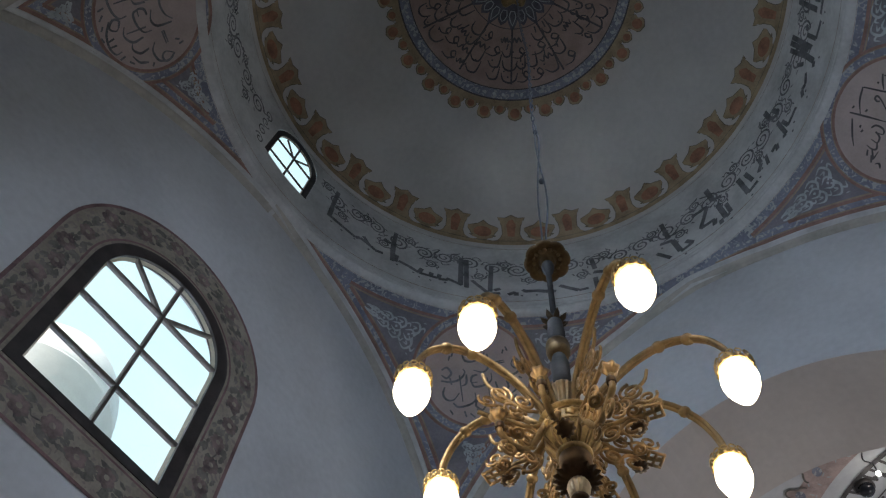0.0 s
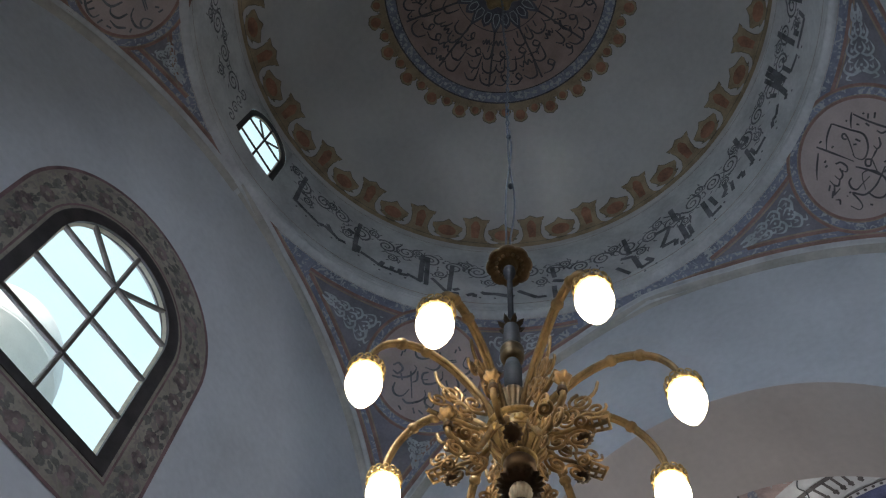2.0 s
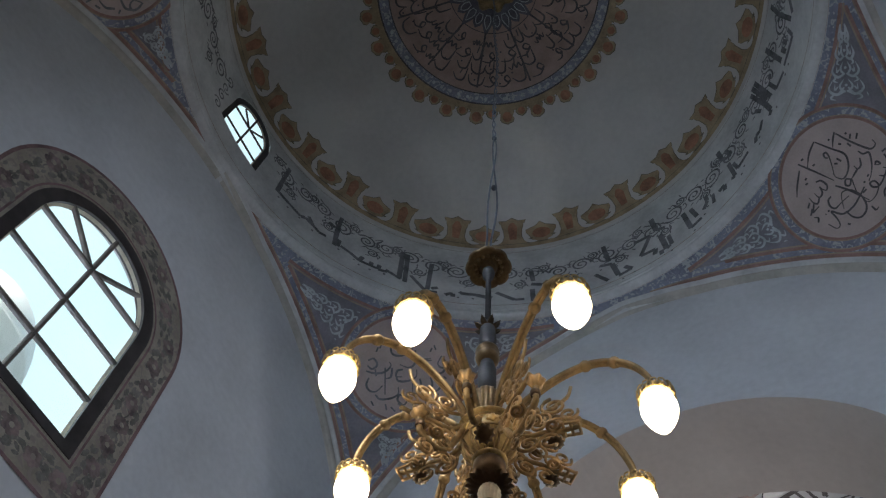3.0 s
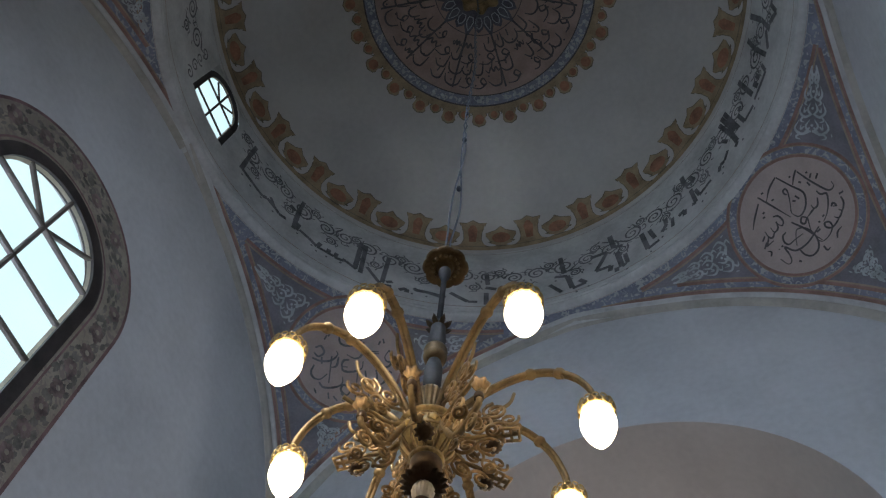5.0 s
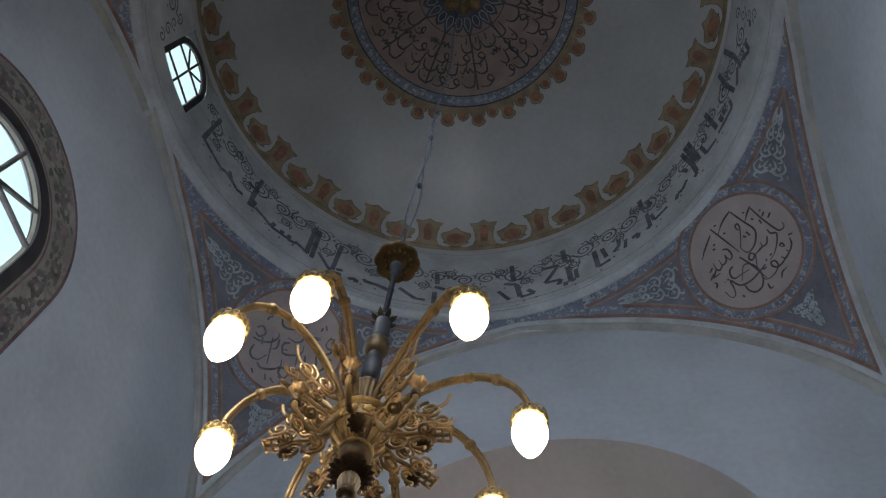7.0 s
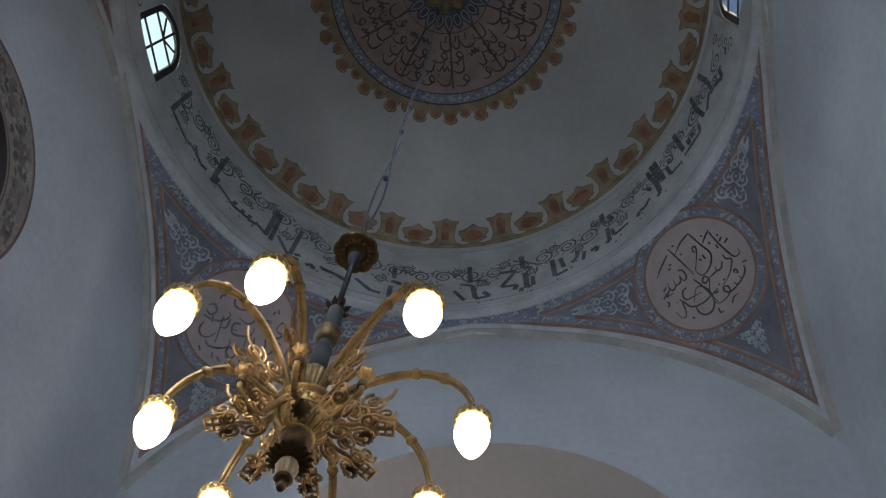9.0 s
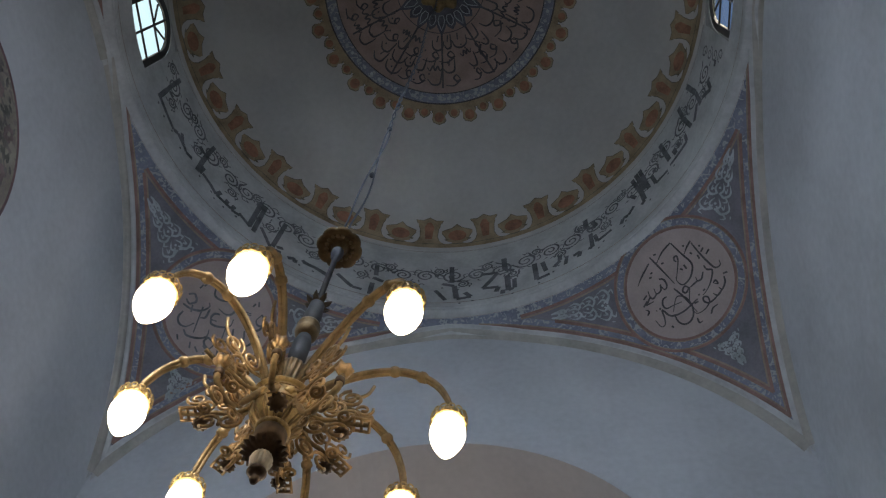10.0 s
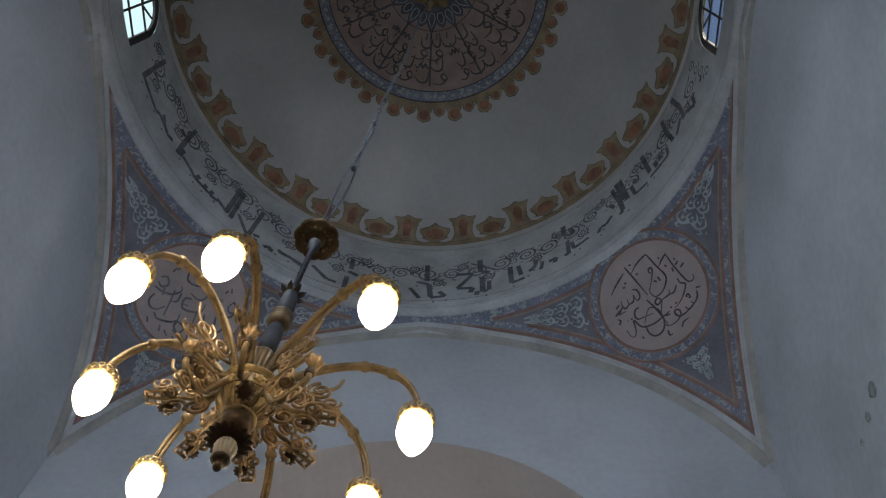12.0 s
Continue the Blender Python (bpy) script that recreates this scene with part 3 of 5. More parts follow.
    for line in words:
        long = len(line) > 2 or math.dist(line[0], line[-1]) > 0.12
        c.ribbon(pen(line), (lambda t: (0.022 if words is WORDS_A else 0.027) * (0.5 + 0.5 * math.sin(math.pi * min(1, 0.15 + t)))) if long else 0.020)
    c.lay("inscription", INK if words is WORDS_A else GREYINK, p, "dark brushed calligraphy")
    # scrollwork in the three corners of the field
    w = Sheet(on_sphere(fr, 0.008))
    if near:
        arabesque(w, -0.93, 0.44, radians(155 + 180), 0.44, 0.12, rng)
        arabesque(w, 0.93, 0.48, radians(29 + 180), 0.44, 0.12, rng)
        arabesque(w, -0.10, -0.95, math.pi / 2, 0.25, 0.11, rng)
    else:
        arabesque(w, -1.13, 0.50, radians(155 + 180), 0.74, 0.21, rng)
        arabesque(w, 1.13, 0.56, radians(29 + 180), 0.74, 0.21, rng)
        arabesque(w, 0.04, -1.04, math.pi / 2, 0.34, 0.15, rng)
    w.lay("scrollwork", WHITE, p, "white painted scrollwork")
    if near:       # plain soffit between the arch and the south wall
        v, f = [], []
        ra = math.sqrt(PS ** 2 - wy ** 2)
        for i in range(41):
            x = -WX + (WX - 1.3) * i / 40
            z = ZS + math.sqrt(ra ** 2 - x ** 2) + 0.01
            v += [(x, -wy + 0.02, z), (x, -WY, z)]
        for i in range(40):
            f.append((2 * i, 2 * i + 1, 2 * i + 3, 2 * i + 2))
        mesh_object("arch_soffit", v, f, PLASTER, p, "plain plastered soffit", smooth=True)
    return p


def polar(x, y):
    return math.degrees(math.atan2(y, x)), math.hypot(x, y)


for quarter_row in QUARTERS:
    build_pendentive(*quarter_row)


# ---- lettered band of the drum ----
def on_drum(lift):
    def f(u, z):
        a = u / 3.36
        r = drum_r(z) - lift
        return Vector((r * math.cos(a), r * math.sin(a), HC + z))
    f.again = lambda k: on_drum(lift + k)
    return f


bars, scrolls = Sheet(on_drum(0.006)), Sheet(on_drum(0.004))
length = 2 * math.pi * 3.36
# angular letters of the visible half: points are metres along the band and above the cornice
BAND_LETTERS = strokes([
    "9.93,1.40 9.93,1.11 9.92,0.95 9.91,0.70",
    "9.89,1.01 9.81,1.02",
    "9.92,0.73 9.70,0.71 9.49,0.67 9.42,0.72",
    "9.42,0.72 9.26,0.68 9.19,0.64 9.08,0.67",
    "9.39,0.81 9.28,0.68",
    "9.12,1.02 9.02,0.99",
    "8.98,1.32 8.98,1.06 8.96,0.77 8.94,0.59",
    "8.90,0.78 8.90,0.61",
    "8.86,0.66 8.71,0.63 8.57,0.57 8.54,0.69",
    "8.57,0.57 8.44,0.58 8.33,0.58",
    "8.41,0.67 8.41,0.57",
    "8.30,0.68 8.31,0.56 8.19,0.59",
    "8.21,0.62 8.16,0.61 8.00,0.54",
    "8.04,1.20 8.02,0.54",
    "7.97,1.20 7.94,0.50",
    "8.04,0.79 7.93,0.82",
    "7.88,0.70 7.65,0.42 7.51,0.45",
    "7.63,1.13 7.64,0.47",
    "7.59,0.51 7.51,0.56",
    "7.39,0.45 7.31,0.48 7.31,0.40",
    "7.21,0.50 7.04,0.50 6.87,0.44",
    "7.41,0.42 7.33,0.48",
    "7.22,0.51 7.02,0.50 6.81,0.45",
    "7.23,0.54 7.20,0.52",
    "6.76,0.57 6.53,0.38 6.41,0.38",
    "6.30,1.07 6.28,0.79",
    "6.31,0.72 6.17,0.67",
    "6.30,0.59 6.30,0.31",
    "5.30,1.17 5.28,0.75",
    "5.41,0.73 5.25,0.67 5.21,0.36",
    "5.49,0.57 5.35,0.33",
    "5.21,0.34 5.03,0.37 5.11,0.49",
    "4.91,0.89 4.68,0.86 4.88,0.53 4.68,0.50 4.71,0.39",
    "4.62,0.40 4.63,0.31",
    "4.59,1.20 4.58,0.89 4.46,0.82",
    "4.56,0.73 4.55,0.36 4.49,0.38",
    "4.47,0.61 4.47,0.38",
    "4.19,0.82 4.18,0.41 4.01,0.43",
    "4.08,0.78 4.05,0.53",
    "3.94,0.54 3.85,0.63 3.84,0.76",
    "3.79,0.48 3.75,0.66",
    "3.67,0.58 3.57,0.60 3.60,0.50",
    "3.40,1.30 3.41,1.04 3.28,0.96 3.31,1.13",
    "3.38,0.87 3.40,0.53 3.46,0.56",
    "3.33,0.78 3.32,0.60 3.10,0.63",
    "2.96,0.59 2.91,0.68 2.83,0.65 2.72,0.74",
    "2.71,1.03 2.65,0.87",
    "2.55,1.07 2.56,0.64 2.62,0.61",
    "2.60,1.33 2.56,0.86",
    "2.52,1.38 2.50,0.86",
    "2.45,1.38 2.44,0.79",
    "2.30,1.03 2.23,1.03",
    "2.34,1.00 2.33,0.74 2.12,0.71",
    "2.03,1.39 2.03,0.85",
    "2.06,0.74 1.96,0.74 1.71,0.72 1.68,0.89",
    "1.91,0.79 1.92,0.94",
    "1.82,0.82 1.82,0.96",
    "1.53,1.50 1.57,1.18 1.55,0.83",
    "1.66,1.20 1.57,1.17",
    "1.25,1.56 1.22,1.18 1.27,0.88",
    "1.30,1.00 1.48,0.82",
    "1.21,0.92 1.05,0.75 1.00,0.96",
    "0.95,0.92 1.03,0.92",
    "0.81,0.87 0.74,0.89",
])


def bar(sheet, pts, w):
    """A straight-edged pen stroke, cut into short pieces that follow the drum."""
    out = []
    for (u0, z0), (u1, z1) in zip(pts, pts[1:]):
        n = max(1, round(math.hypot(u1 - u0, z1 - z0) / 0.10))
        out += [(u0 + (u1 - u0) * i / n, z0 + (z1 - z0) * i / n) for i in range(n)]
    sheet.ribbon(out + [pts[-1]], w)


rng = random.Random(7)
for stroke in BAND_LETTERS:
    rise = max(z for u, z in stroke) - min(z for u, z in stroke)
    for a_, b_ in zip(stroke, stroke[1:]):
        steep = abs(b_[1] - a_[1]) > abs(b_[0] - a_[0])
        bar(bars, [a_, b_], (0.066 if steep and rise > 0.3 else 0.058) * rng.uniform(0.9, 1.15))
    if len(stroke) > 2 and rng.random() < 0.7:       # teeth and points by the joined letters
        for k in range(2):
            u, z = stroke[k]
            bars.fan(arc(u + rng.uniform(-0.08, 0.08), z - 0.10, 0.017, 0, 360, 8)[:-1])


def base_line(u):
    """Height of the letters' foot along the band."""
    return 0.40 + 0.26 * abs(math.sin((u - 0.5 * math.pi * 3.36) / 3.36)) ** 1.5


def tendril(u, z, r, sg, a0):
    scrolls.ribbon(spiral(u, z, r, a0, sg * 1.9, 30, 0.12), lambda t: 0.030 - 0.010 * t)
    a = radians(a0)
    x0, y0 = u + r * math.cos(a), z + r * math.sin(a)
    out = [(x0, y0), (x0 - sg * 0.5 * r * math.sin(a) * -1 + 0.4 * r * math.cos(a), y0 + 0.45 * r), (x0 + 0.9 * r * math.cos(a), y0 + 0.1 * r * sg)]
    scrolls.ribbon(pen(out, 4), lambda t: 0.022 - 0.012 * t)
    for k in range(3):
        b = a + sg * (1.2 + 1.5 * k)
        scrolls.fan(leaf(u + r * 0.98 * math.cos(b), z + r * 0.98 * math.sin(b), b + 0.9 * sg, 0.075))
    b = a + sg * 2.2
    scrolls.ribbon(pen([(u + r * math.cos(b), z + r * math.sin(b)), (u + 1.35 * r * math.cos(b + 0.25 * sg), z + 1.35 * r * math.sin(b + 0.25 * sg)), (u + 1.3 * r * math.cos(b + 0.7 * sg), z + 1.3 * r * math.sin(b + 0.7 * sg))], 4), 0.017)


u, k = 0.0, 0
while u < length - 0.2:
    az = math.degrees(u / 3.36)
    gap = min(abs((az - c + 180) % 360 - 180) for c in DRUM_WINDOWS)
    foot = base_line(u) if az < 181 else 0.5
    if gap > 13:
        big = rng.uniform(0.125, 0.155)
        tendril(u + rng.uniform(-0.03, 0.03), foot + 0.53 + rng.uniform(-0.05, 0.05), big, (-1) ** k, rng.uniform(0, 360))
        tendril(u + 0.19, foot + (0.30 if k % 2 else 0.66), 0.085, -(-1) ** k, rng.uniform(0, 360))
    elif gap > 9:
        for row in range(4):
            scrolls.ribbon(spiral(u + 0.03 * row, foot + 0.12 + 0.19 * row, 0.085, 90 * row, 1.3 * (-1) ** row), 0.020)
    u += 0.33
    k += 1
bars.lay("band_lettering", GREYINK, drum, "dark grey painted lettering of plain bars")
scrolls.lay("band_scrolls", SCROLLINK, drum, "thin grey painted scrolls")
line = Sheet(on_drum(0.003))
for z, w in ((0.27, 0.010), (1.60, 0.008)):
    line.grid(lambda a, b: (length * a, z + w * b), 200, 1)
line.lay("band_line", ORANGE, drum)


# ---- painted dome ----
def on_dome(lift):
    """(u, v): metres along the springing and up the dome."""
    def f(u, v):
        phi = radians(81.1 - 16.2 * v / 0.545)
        a = u / 3.1
        r = DA * math.sin(phi)
        n = Vector((r / DA ** 2, 0, DB * math.cos(phi) / DB ** 2)).normalized()
        r -= lift * n.x
        return Vector((r * math.cos(a), r * math.sin(a), HC + DZ + DB * math.cos(phi) - lift * n.z))
    f.again = lambda k: on_dome(lift + k)
    return f


base, pale = Sheet(on_dome(0.004)), Sheet(on_dome(0.0055))
line_ring = Sheet(on_dome(0.009))
base.grid(lambda a, b: (2 * math.pi * 3.1 * a, -0.02 + 0.115 * b), 240, 2)
line_ring.grid(lambda a, b: (2 * math.pi * 3.1 * a, 0.055 + 0.014 * b), 240, 1)
base.lay("springing_band", YELLOW, dome, "ochre painted band")
line_ring.lay("springing_line", OLIVE, dome)
REPEATS = 25
period = 2 * math.pi * 3.1 / REPEATS


def mirrored(c, right):
    return [(c + x, v) for x, v in right] + [(c - x, v) for x, v in reversed(right[:-1])]


def frieze_flower(name, c, right, heart, leaves, crescents, label):
    """One painted flower of the frieze: body, outline, red heart, leaves and pale crescents."""
    body = Sheet(on_dome(0.007))
    body.fan(mirrored(c, right))
    flower = body.lay(name, YELLOW, dome, label)
    edge, red, white = Sheet(on_dome(0.009)), Sheet(on_dome(0.011)), Sheet(on_dome(0.0135))
    edge.ribbon(mirrored(c, right), 0.011, True)
    for x, v, turn, size in leaves:
        for sgn in (-1, 1):
            edge.fan(leaf(c + sgn * x, v, math.pi / 2 - sgn * turn, size))
    edge.lay("outline", OLIVE, flower)
    red.fan(heart)
    red.lay("heart", BROWNRED, flower, "red painted heart")
    for sgn in (-1, 1):
        for pts, wide in crescents:
            white.ribbon(pen([(c + sgn * x, v) for x, v in pts], 4), lambda t: wide * math.sin(math.pi * min(0.97, 0.06 + t)))
    white.lay("crescent", DOME, flower, "bare plaster crescents")


for k in range(REPEATS):
    c = radians(118.2) * 3.1 + k * period
    frieze_flower("frieze_lotus", c, [(0.05, 0.05), (0.13, 0.10), (0.17, 0.20), (0.235, 0.29), (0.13, 0.33), (0.07, 0.35), (0.0, 0.41)],
                  [(c + 0.125 * math.cos(a), 0.215 + 0.095 * math.sin(a)) for a in [2 * math.pi * i / 16 for i in range(16)]], (),
                  [([(0.07, 0.07), (0.16, 0.085), (0.225, 0.145), (0.255, 0.26)], 0.066)], "ochre painted lotus flower")
    c += period / 2
    frieze_flower("frieze_tulip", c, [(0.22, 0.05), (0.15, 0.10), (0.118, 0.20), (0.13, 0.33), (0.195, 0.47), (0.09, 0.465), (0.0, 0.51)],
                  mirrored(c, [(0.045, 0.15), (0.055, 0.25), (0.068, 0.36), (0.03, 0.43), (0.0, 0.44)]), [(0.13, 0.09, 1.1, 0.16)],
                  [([(0.165, 0.42), (0.16, 0.28), (0.165, 0.16), (0.24, 0.10)], 0.040)], "ochre painted tulip")


def on_crown(lift):
    def f(x, y):
        r = math.hypot(x, y)
        return Vector((x, y, HC + dome_z(r) - lift))
    f.again = lambda k: on_crown(lift + k)
    return f


def ring_grid(sheet, r0, r1, n=96):
    sheet.grid(lambda a, b: ((r0 + (r1 - r0) * b) * math.cos(2 * math.pi * a), (r0 + (r1 - r0) * b) * math.sin(2 * math.pi * a)), n, max(3, int((r1 - r0) / 0.06)))


s = Sheet(on_crown(0.006))
ring_grid(s, 0.001, 1.46)
rosette_ground = s.lay("rosette_ground", ROSE, dome, "dull rose painted disc")
s = Sheet(on_crown(0.010))
ring_grid(s, 1.44, 1.565)
s.lay("rosette_blue_ring", BLUE, dome)
s = Sheet(on_crown(0.014))
for k in range(72):
    a = 2 * math.pi * k / 72
    s.fan(arc(1.503 * math.cos(a), 1.503 * math.sin(a), 0.024, 0, 360, 8)[:-1])
s.lay("rosette_beads", WHITE, dome)
s = Sheet(on_crown(0.008))
ring_grid(s, 1.56, 1.68)
s.lay("rosette_rim", YELLOW, dome, "ochre painted ring")
for k in range(50):
    a = radians(95 + 7.2 * k)
    big = k % 2 == 0
    tip, half = (1.855, 0.122) if big else (1.775, 0.085)
    ca, sa = math.cos(a), math.sin(a)
    pts = [(1.66, -half * 0.75), (1.74 if big else 1.70, -half), (tip - 0.03, -half * 0.65), (tip, 0), (tip - 0.03, half * 0.65), (1.74 if big else 1.70, half), (1.66, half * 0.75)]
    pts = [(r * ca - t * sa, r * sa + t * ca) for r, t in pts]
    body, o, h, gap = (Sheet(on_crown(l)) for l in (0.009, 0.012, 0.014, 0.015))
    body.fan(pts)
    petal = body.lay("rosette_petal", YELLOW, dome, "ochre painted petal")
    o.ribbon(pts, 0.012)
    o.lay("outline", OLIVE, petal)
    mid, rr = (1.755, 0.070) if big else (1.70, 0.050)
    h.fan([(mid * ca + rr * math.cos(b), mid * sa + rr * math.sin(b)) for b in [2 * math.pi * i / 10 for i in range(10)]])
    h.lay("heart", BROWNRED, petal, "red painted heart")
    a += radians(3.6)
    gap.ribbon([(r * math.cos(a + b), r * math.sin(a + b)) for r, b in ((1.70, -0.006), (1.745, 0.004), (1.80, 0.0))], lambda t: 0.012 + 0.03 * math.sin(math.pi * t))
    gap.lay("crescent", DOME, petal, "bare plaster crescent")
s = Sheet(on_crown(0.011))
ring_grid(s, 1.565, 1.585)
ring_grid(s, 1.425, 1.44)
ring_grid(s, 0.60, 0.612)
SPOKES = 11
for k in range(SPOKES):
    a = radians(93 + 360 / SPOKES * k)
    s.ribbon([(r * math.cos(a), r * math.sin(a)) for r in (0.60, 0.9, 1.2, 1.36)], 0.026)
    rng = random.Random(100 + k)
    half = math.pi / SPOKES * 0.84

    def sector(t, r):
        return r * math.cos(a + t), r * math.sin(a + t)

    for row in range(4):
        r0 = 0.76 + 0.165 * row
        t = -half + 0.02
        while t < half - 0.05:
            w = rng.uniform(0.13, 0.26) / r0
            form = rng.randrange(4)
            if form == 0:    # open bowl
                pts = [(0, 0.05), (0.15, -0.05), (0.5, -0.085), (0.85, -0.05), (1.0, 0.05)]
            elif form == 1:  # toothed stroke
                pts = [(0, 0.02), (0.2, -0.03), (0.35, 0.03), (0.5, -0.03), (0.65, 0.03), (0.8, -0.04), (1.0, 0.0)]
            elif form == 2:  # loop with a tail
                pts = [(0.1, 0.0), (0.3, 0.06), (0.5, 0.02), (0.3, -0.03), (0.1, -0.01), (0.5, -0.08), (1.0, -0.07)]
            else:            # tall upright that turns
                pts = [(0.2, 0.13), (0.25, 0.02), (0.35, -0.05), (0.7, -0.06), (1.0, 0.01)]
            s.ribbon(pen([sector(t + w * x, r0 - v) for x, v in pts], 4), lambda q: 0.027 * (0.45 + 0.55 * math.sin(math.pi * q)))
            if rng.random() < 0.7:
                x, v = sector(t + w * rng.random(), r0 + rng.uniform(-0.1, 0.1))
                s.fan(arc(x, v, 0.014, 0, 360, 6)[:-1])
            if rng.random() < 0.35:
                s.ribbon([sector(t + w * 0.5, r0 - 0.12), sector(t + w * 0.6, r0 - 0.03)], 0.018)
            t += w * rng.uniform(0.85, 1.05)
s.lay("rosette_inscription", INK, dome, "dark lettering between spokes")
s, w = Sheet(on_crown(0.012)), Sheet(on_crown(0.016))
for k in range(22):
    a = radians(93 + 360 / 22 * k)
    big = k % 2 == 0
    r1 = 0.66 if big else 0.58
    ca, sa = math.cos(a), math.sin(a)
    for sheet, sc in ((s, 1.0), (w, 0.55)):
        pts = [(0.30, 0.05), (0.42, 0.085), (0.52, 0.06), (r1, 0.0), (0.52, -0.06), (0.42, -0.085), (0.30, -0.05)]
        pts = [((0.45 + (r - 0.45) * sc) * ca - t * sc * sa, (0.45 + (r - 0.45) * sc) * sa + t * sc * ca) for r, t in pts]
        (sheet.fan(pts) if sheet is s else sheet.ribbon(pts, 0.012, True))
ring_grid(s, 0.001, 0.37)
s.lay("rosette_lotus", LOTUS, dome, "dark blue painted lotus ring")
w.lay("lotus_outline", WHITE, dome)


# ---- windows ----
def build_window(name, half, foot, spring, bars_z, m, depth, rail=0.115, thin=1.0):
    """Dark wooden frame, glazing bars and panes in an arched opening; local x-z plane, y to the outside."""
    win = thing(name, "round-arched window with dark wooden frame and glazing bars", "window", kind="structure")
    glaz = half - rail
    bm = bmesh.new()
    out, inn = arch_outline(half, foot, spring), arch_outline(glaz, foot + 0.75 * rail, spring)
    y0, y1 = depth, depth + 0.09 * thin
    ring = []
    for y in (y0, y1):
        ring.append(([bm.verts.new((x, y, z)) for x, z in out], [bm.verts.new((x, y, z)) for x, z in inn]))
    n = len(out)
    for i in range(n):
        j = (i + 1) % n
        for a, b in ring:
            bm.faces.new((a[i], a[j], b[j], b[i]))
        bm.faces.new((ring[0][1][i], ring[0][1][j], ring[1][1][j], ring[1][1][i]))
        bm.faces.new((ring[0][0][i], ring[0][0][j], ring[1][0][j], ring[1][0][i]))
    part("window_frame", bm, FRAME, win, "dark stained wooden frame")
    bm = bmesh.new()
    out2 = arch_outline(glaz, foot + 0.75 * rail, spring)
    in2 = arch_outline(glaz - 0.022 * thin, foot + 0.75 * rail + 0.022 * thin, spring)
    a = [bm.verts.new((x, y0 + 0.03 * thin, z)) for x, z in out2]
    b = [bm.verts.new((x, y0 + 0.055 * thin, z)) for x, z in in2]
    for i in range(n):
        j = (i + 1) % n
        bm.faces.new((a[i], a[j], b[j], b[i]))
    part("glazing_bead", bm, BEAD, win, "pale glazing bead")

    def rod(p, q, w):
        d = Vector((q[0] - p[0], 0, q[1] - p[1]))
        side = Vector((-d.z, 0, d.x)).normalized() * w / 2
        bm = bmesh.new()
        v = []
        for y, k in ((y0 + 0.015 * thin, 0.55), (y0 + 0.03 * thin, 1.0), (y0 + 0.06 * thin, 1.0)):
            for base_, sg in ((p, 1), (p, -1), (q, -1), (q, 1)):
                c = Vector((base_[0], y, base_[1])) + side * sg * k
                v.append(bm.verts.new(c))
        for lay in (0, 4):
            for i in range(4):
                j = (i + 1) % 4
                bm.faces.new((v[lay + i], v[lay + j], v[lay + 4 + j], v[lay + 4 + i]))
        bm.faces.new(v[0:4])
        bm.faces.new(v[8:12])
        part("glazing_bar", bm, MUNTIN if thin > 0.5 else FRAME, win)

    hub_z = bars_z[-1]
    crown = spring + glaz
    rod((0, foot + 0.75 * rail), (0, crown), 0.040 * (0.5 + 0.5 * thin))
    for z in bars_z:
        e = glaz if z <= spring else math.sqrt(max(glaz ** 2 - (z - spring) ** 2, 0))
        rod((-e, z), (e, z), 0.038 * (0.5 + 0.5 * thin))
    for a_ in (38, 142) if half > 0.5 else (45, 135):
        a_ = radians(a_)
        t = glaz * 0.97
        rod((0.02 * math.cos(a_), hub_z), (t * math.cos(a_) * 0.94, min(hub_z + t * math.sin(a_) * 0.95, spring + math.sqrt(max(glaz ** 2 - (t * math.cos(a_) * 0.94) ** 2, 0)))), 0.032 * (0.5 + 0.5 * thin))
    bm = bmesh.new()
    faces = [bm.faces.new([bm.verts.new((x, y0 + 0.05 * thin + t, z)) for x, z in inn]) for t in (0.0, 0.006)]
    bmesh.ops.bridge_loops(bm, edges=[e for f in faces for e in f.edges])
    pane = part("pane", bm, GLASS, win, "clear glass")
    pane.visible_shadow = False
    win.matrix_world = m
    return win


BEAD = material("pale_bead", (0.55, 0.50, 0.38), vary=0.1, scale=6)
west = pose(-WX, 0, 0, 0, 0, 90) @ Matrix.Translation((WIN_Y, 0, 0))
build_window("window_1", WIN_HALF + 0.016, WIN_FOOT - 0.016, WIN_SPRING, (7.0, 7.51, 8.02), west, -0.014, 0.121)
# unseen south window, assumed as a way in for daylight
south = pose(0, -WY, 0, 0, 0, 180)
build_window("window_2", WIN_HALF, WIN_FOOT, WIN_SPRING, (7.0, 7.51, 8.02), south, 0.05)


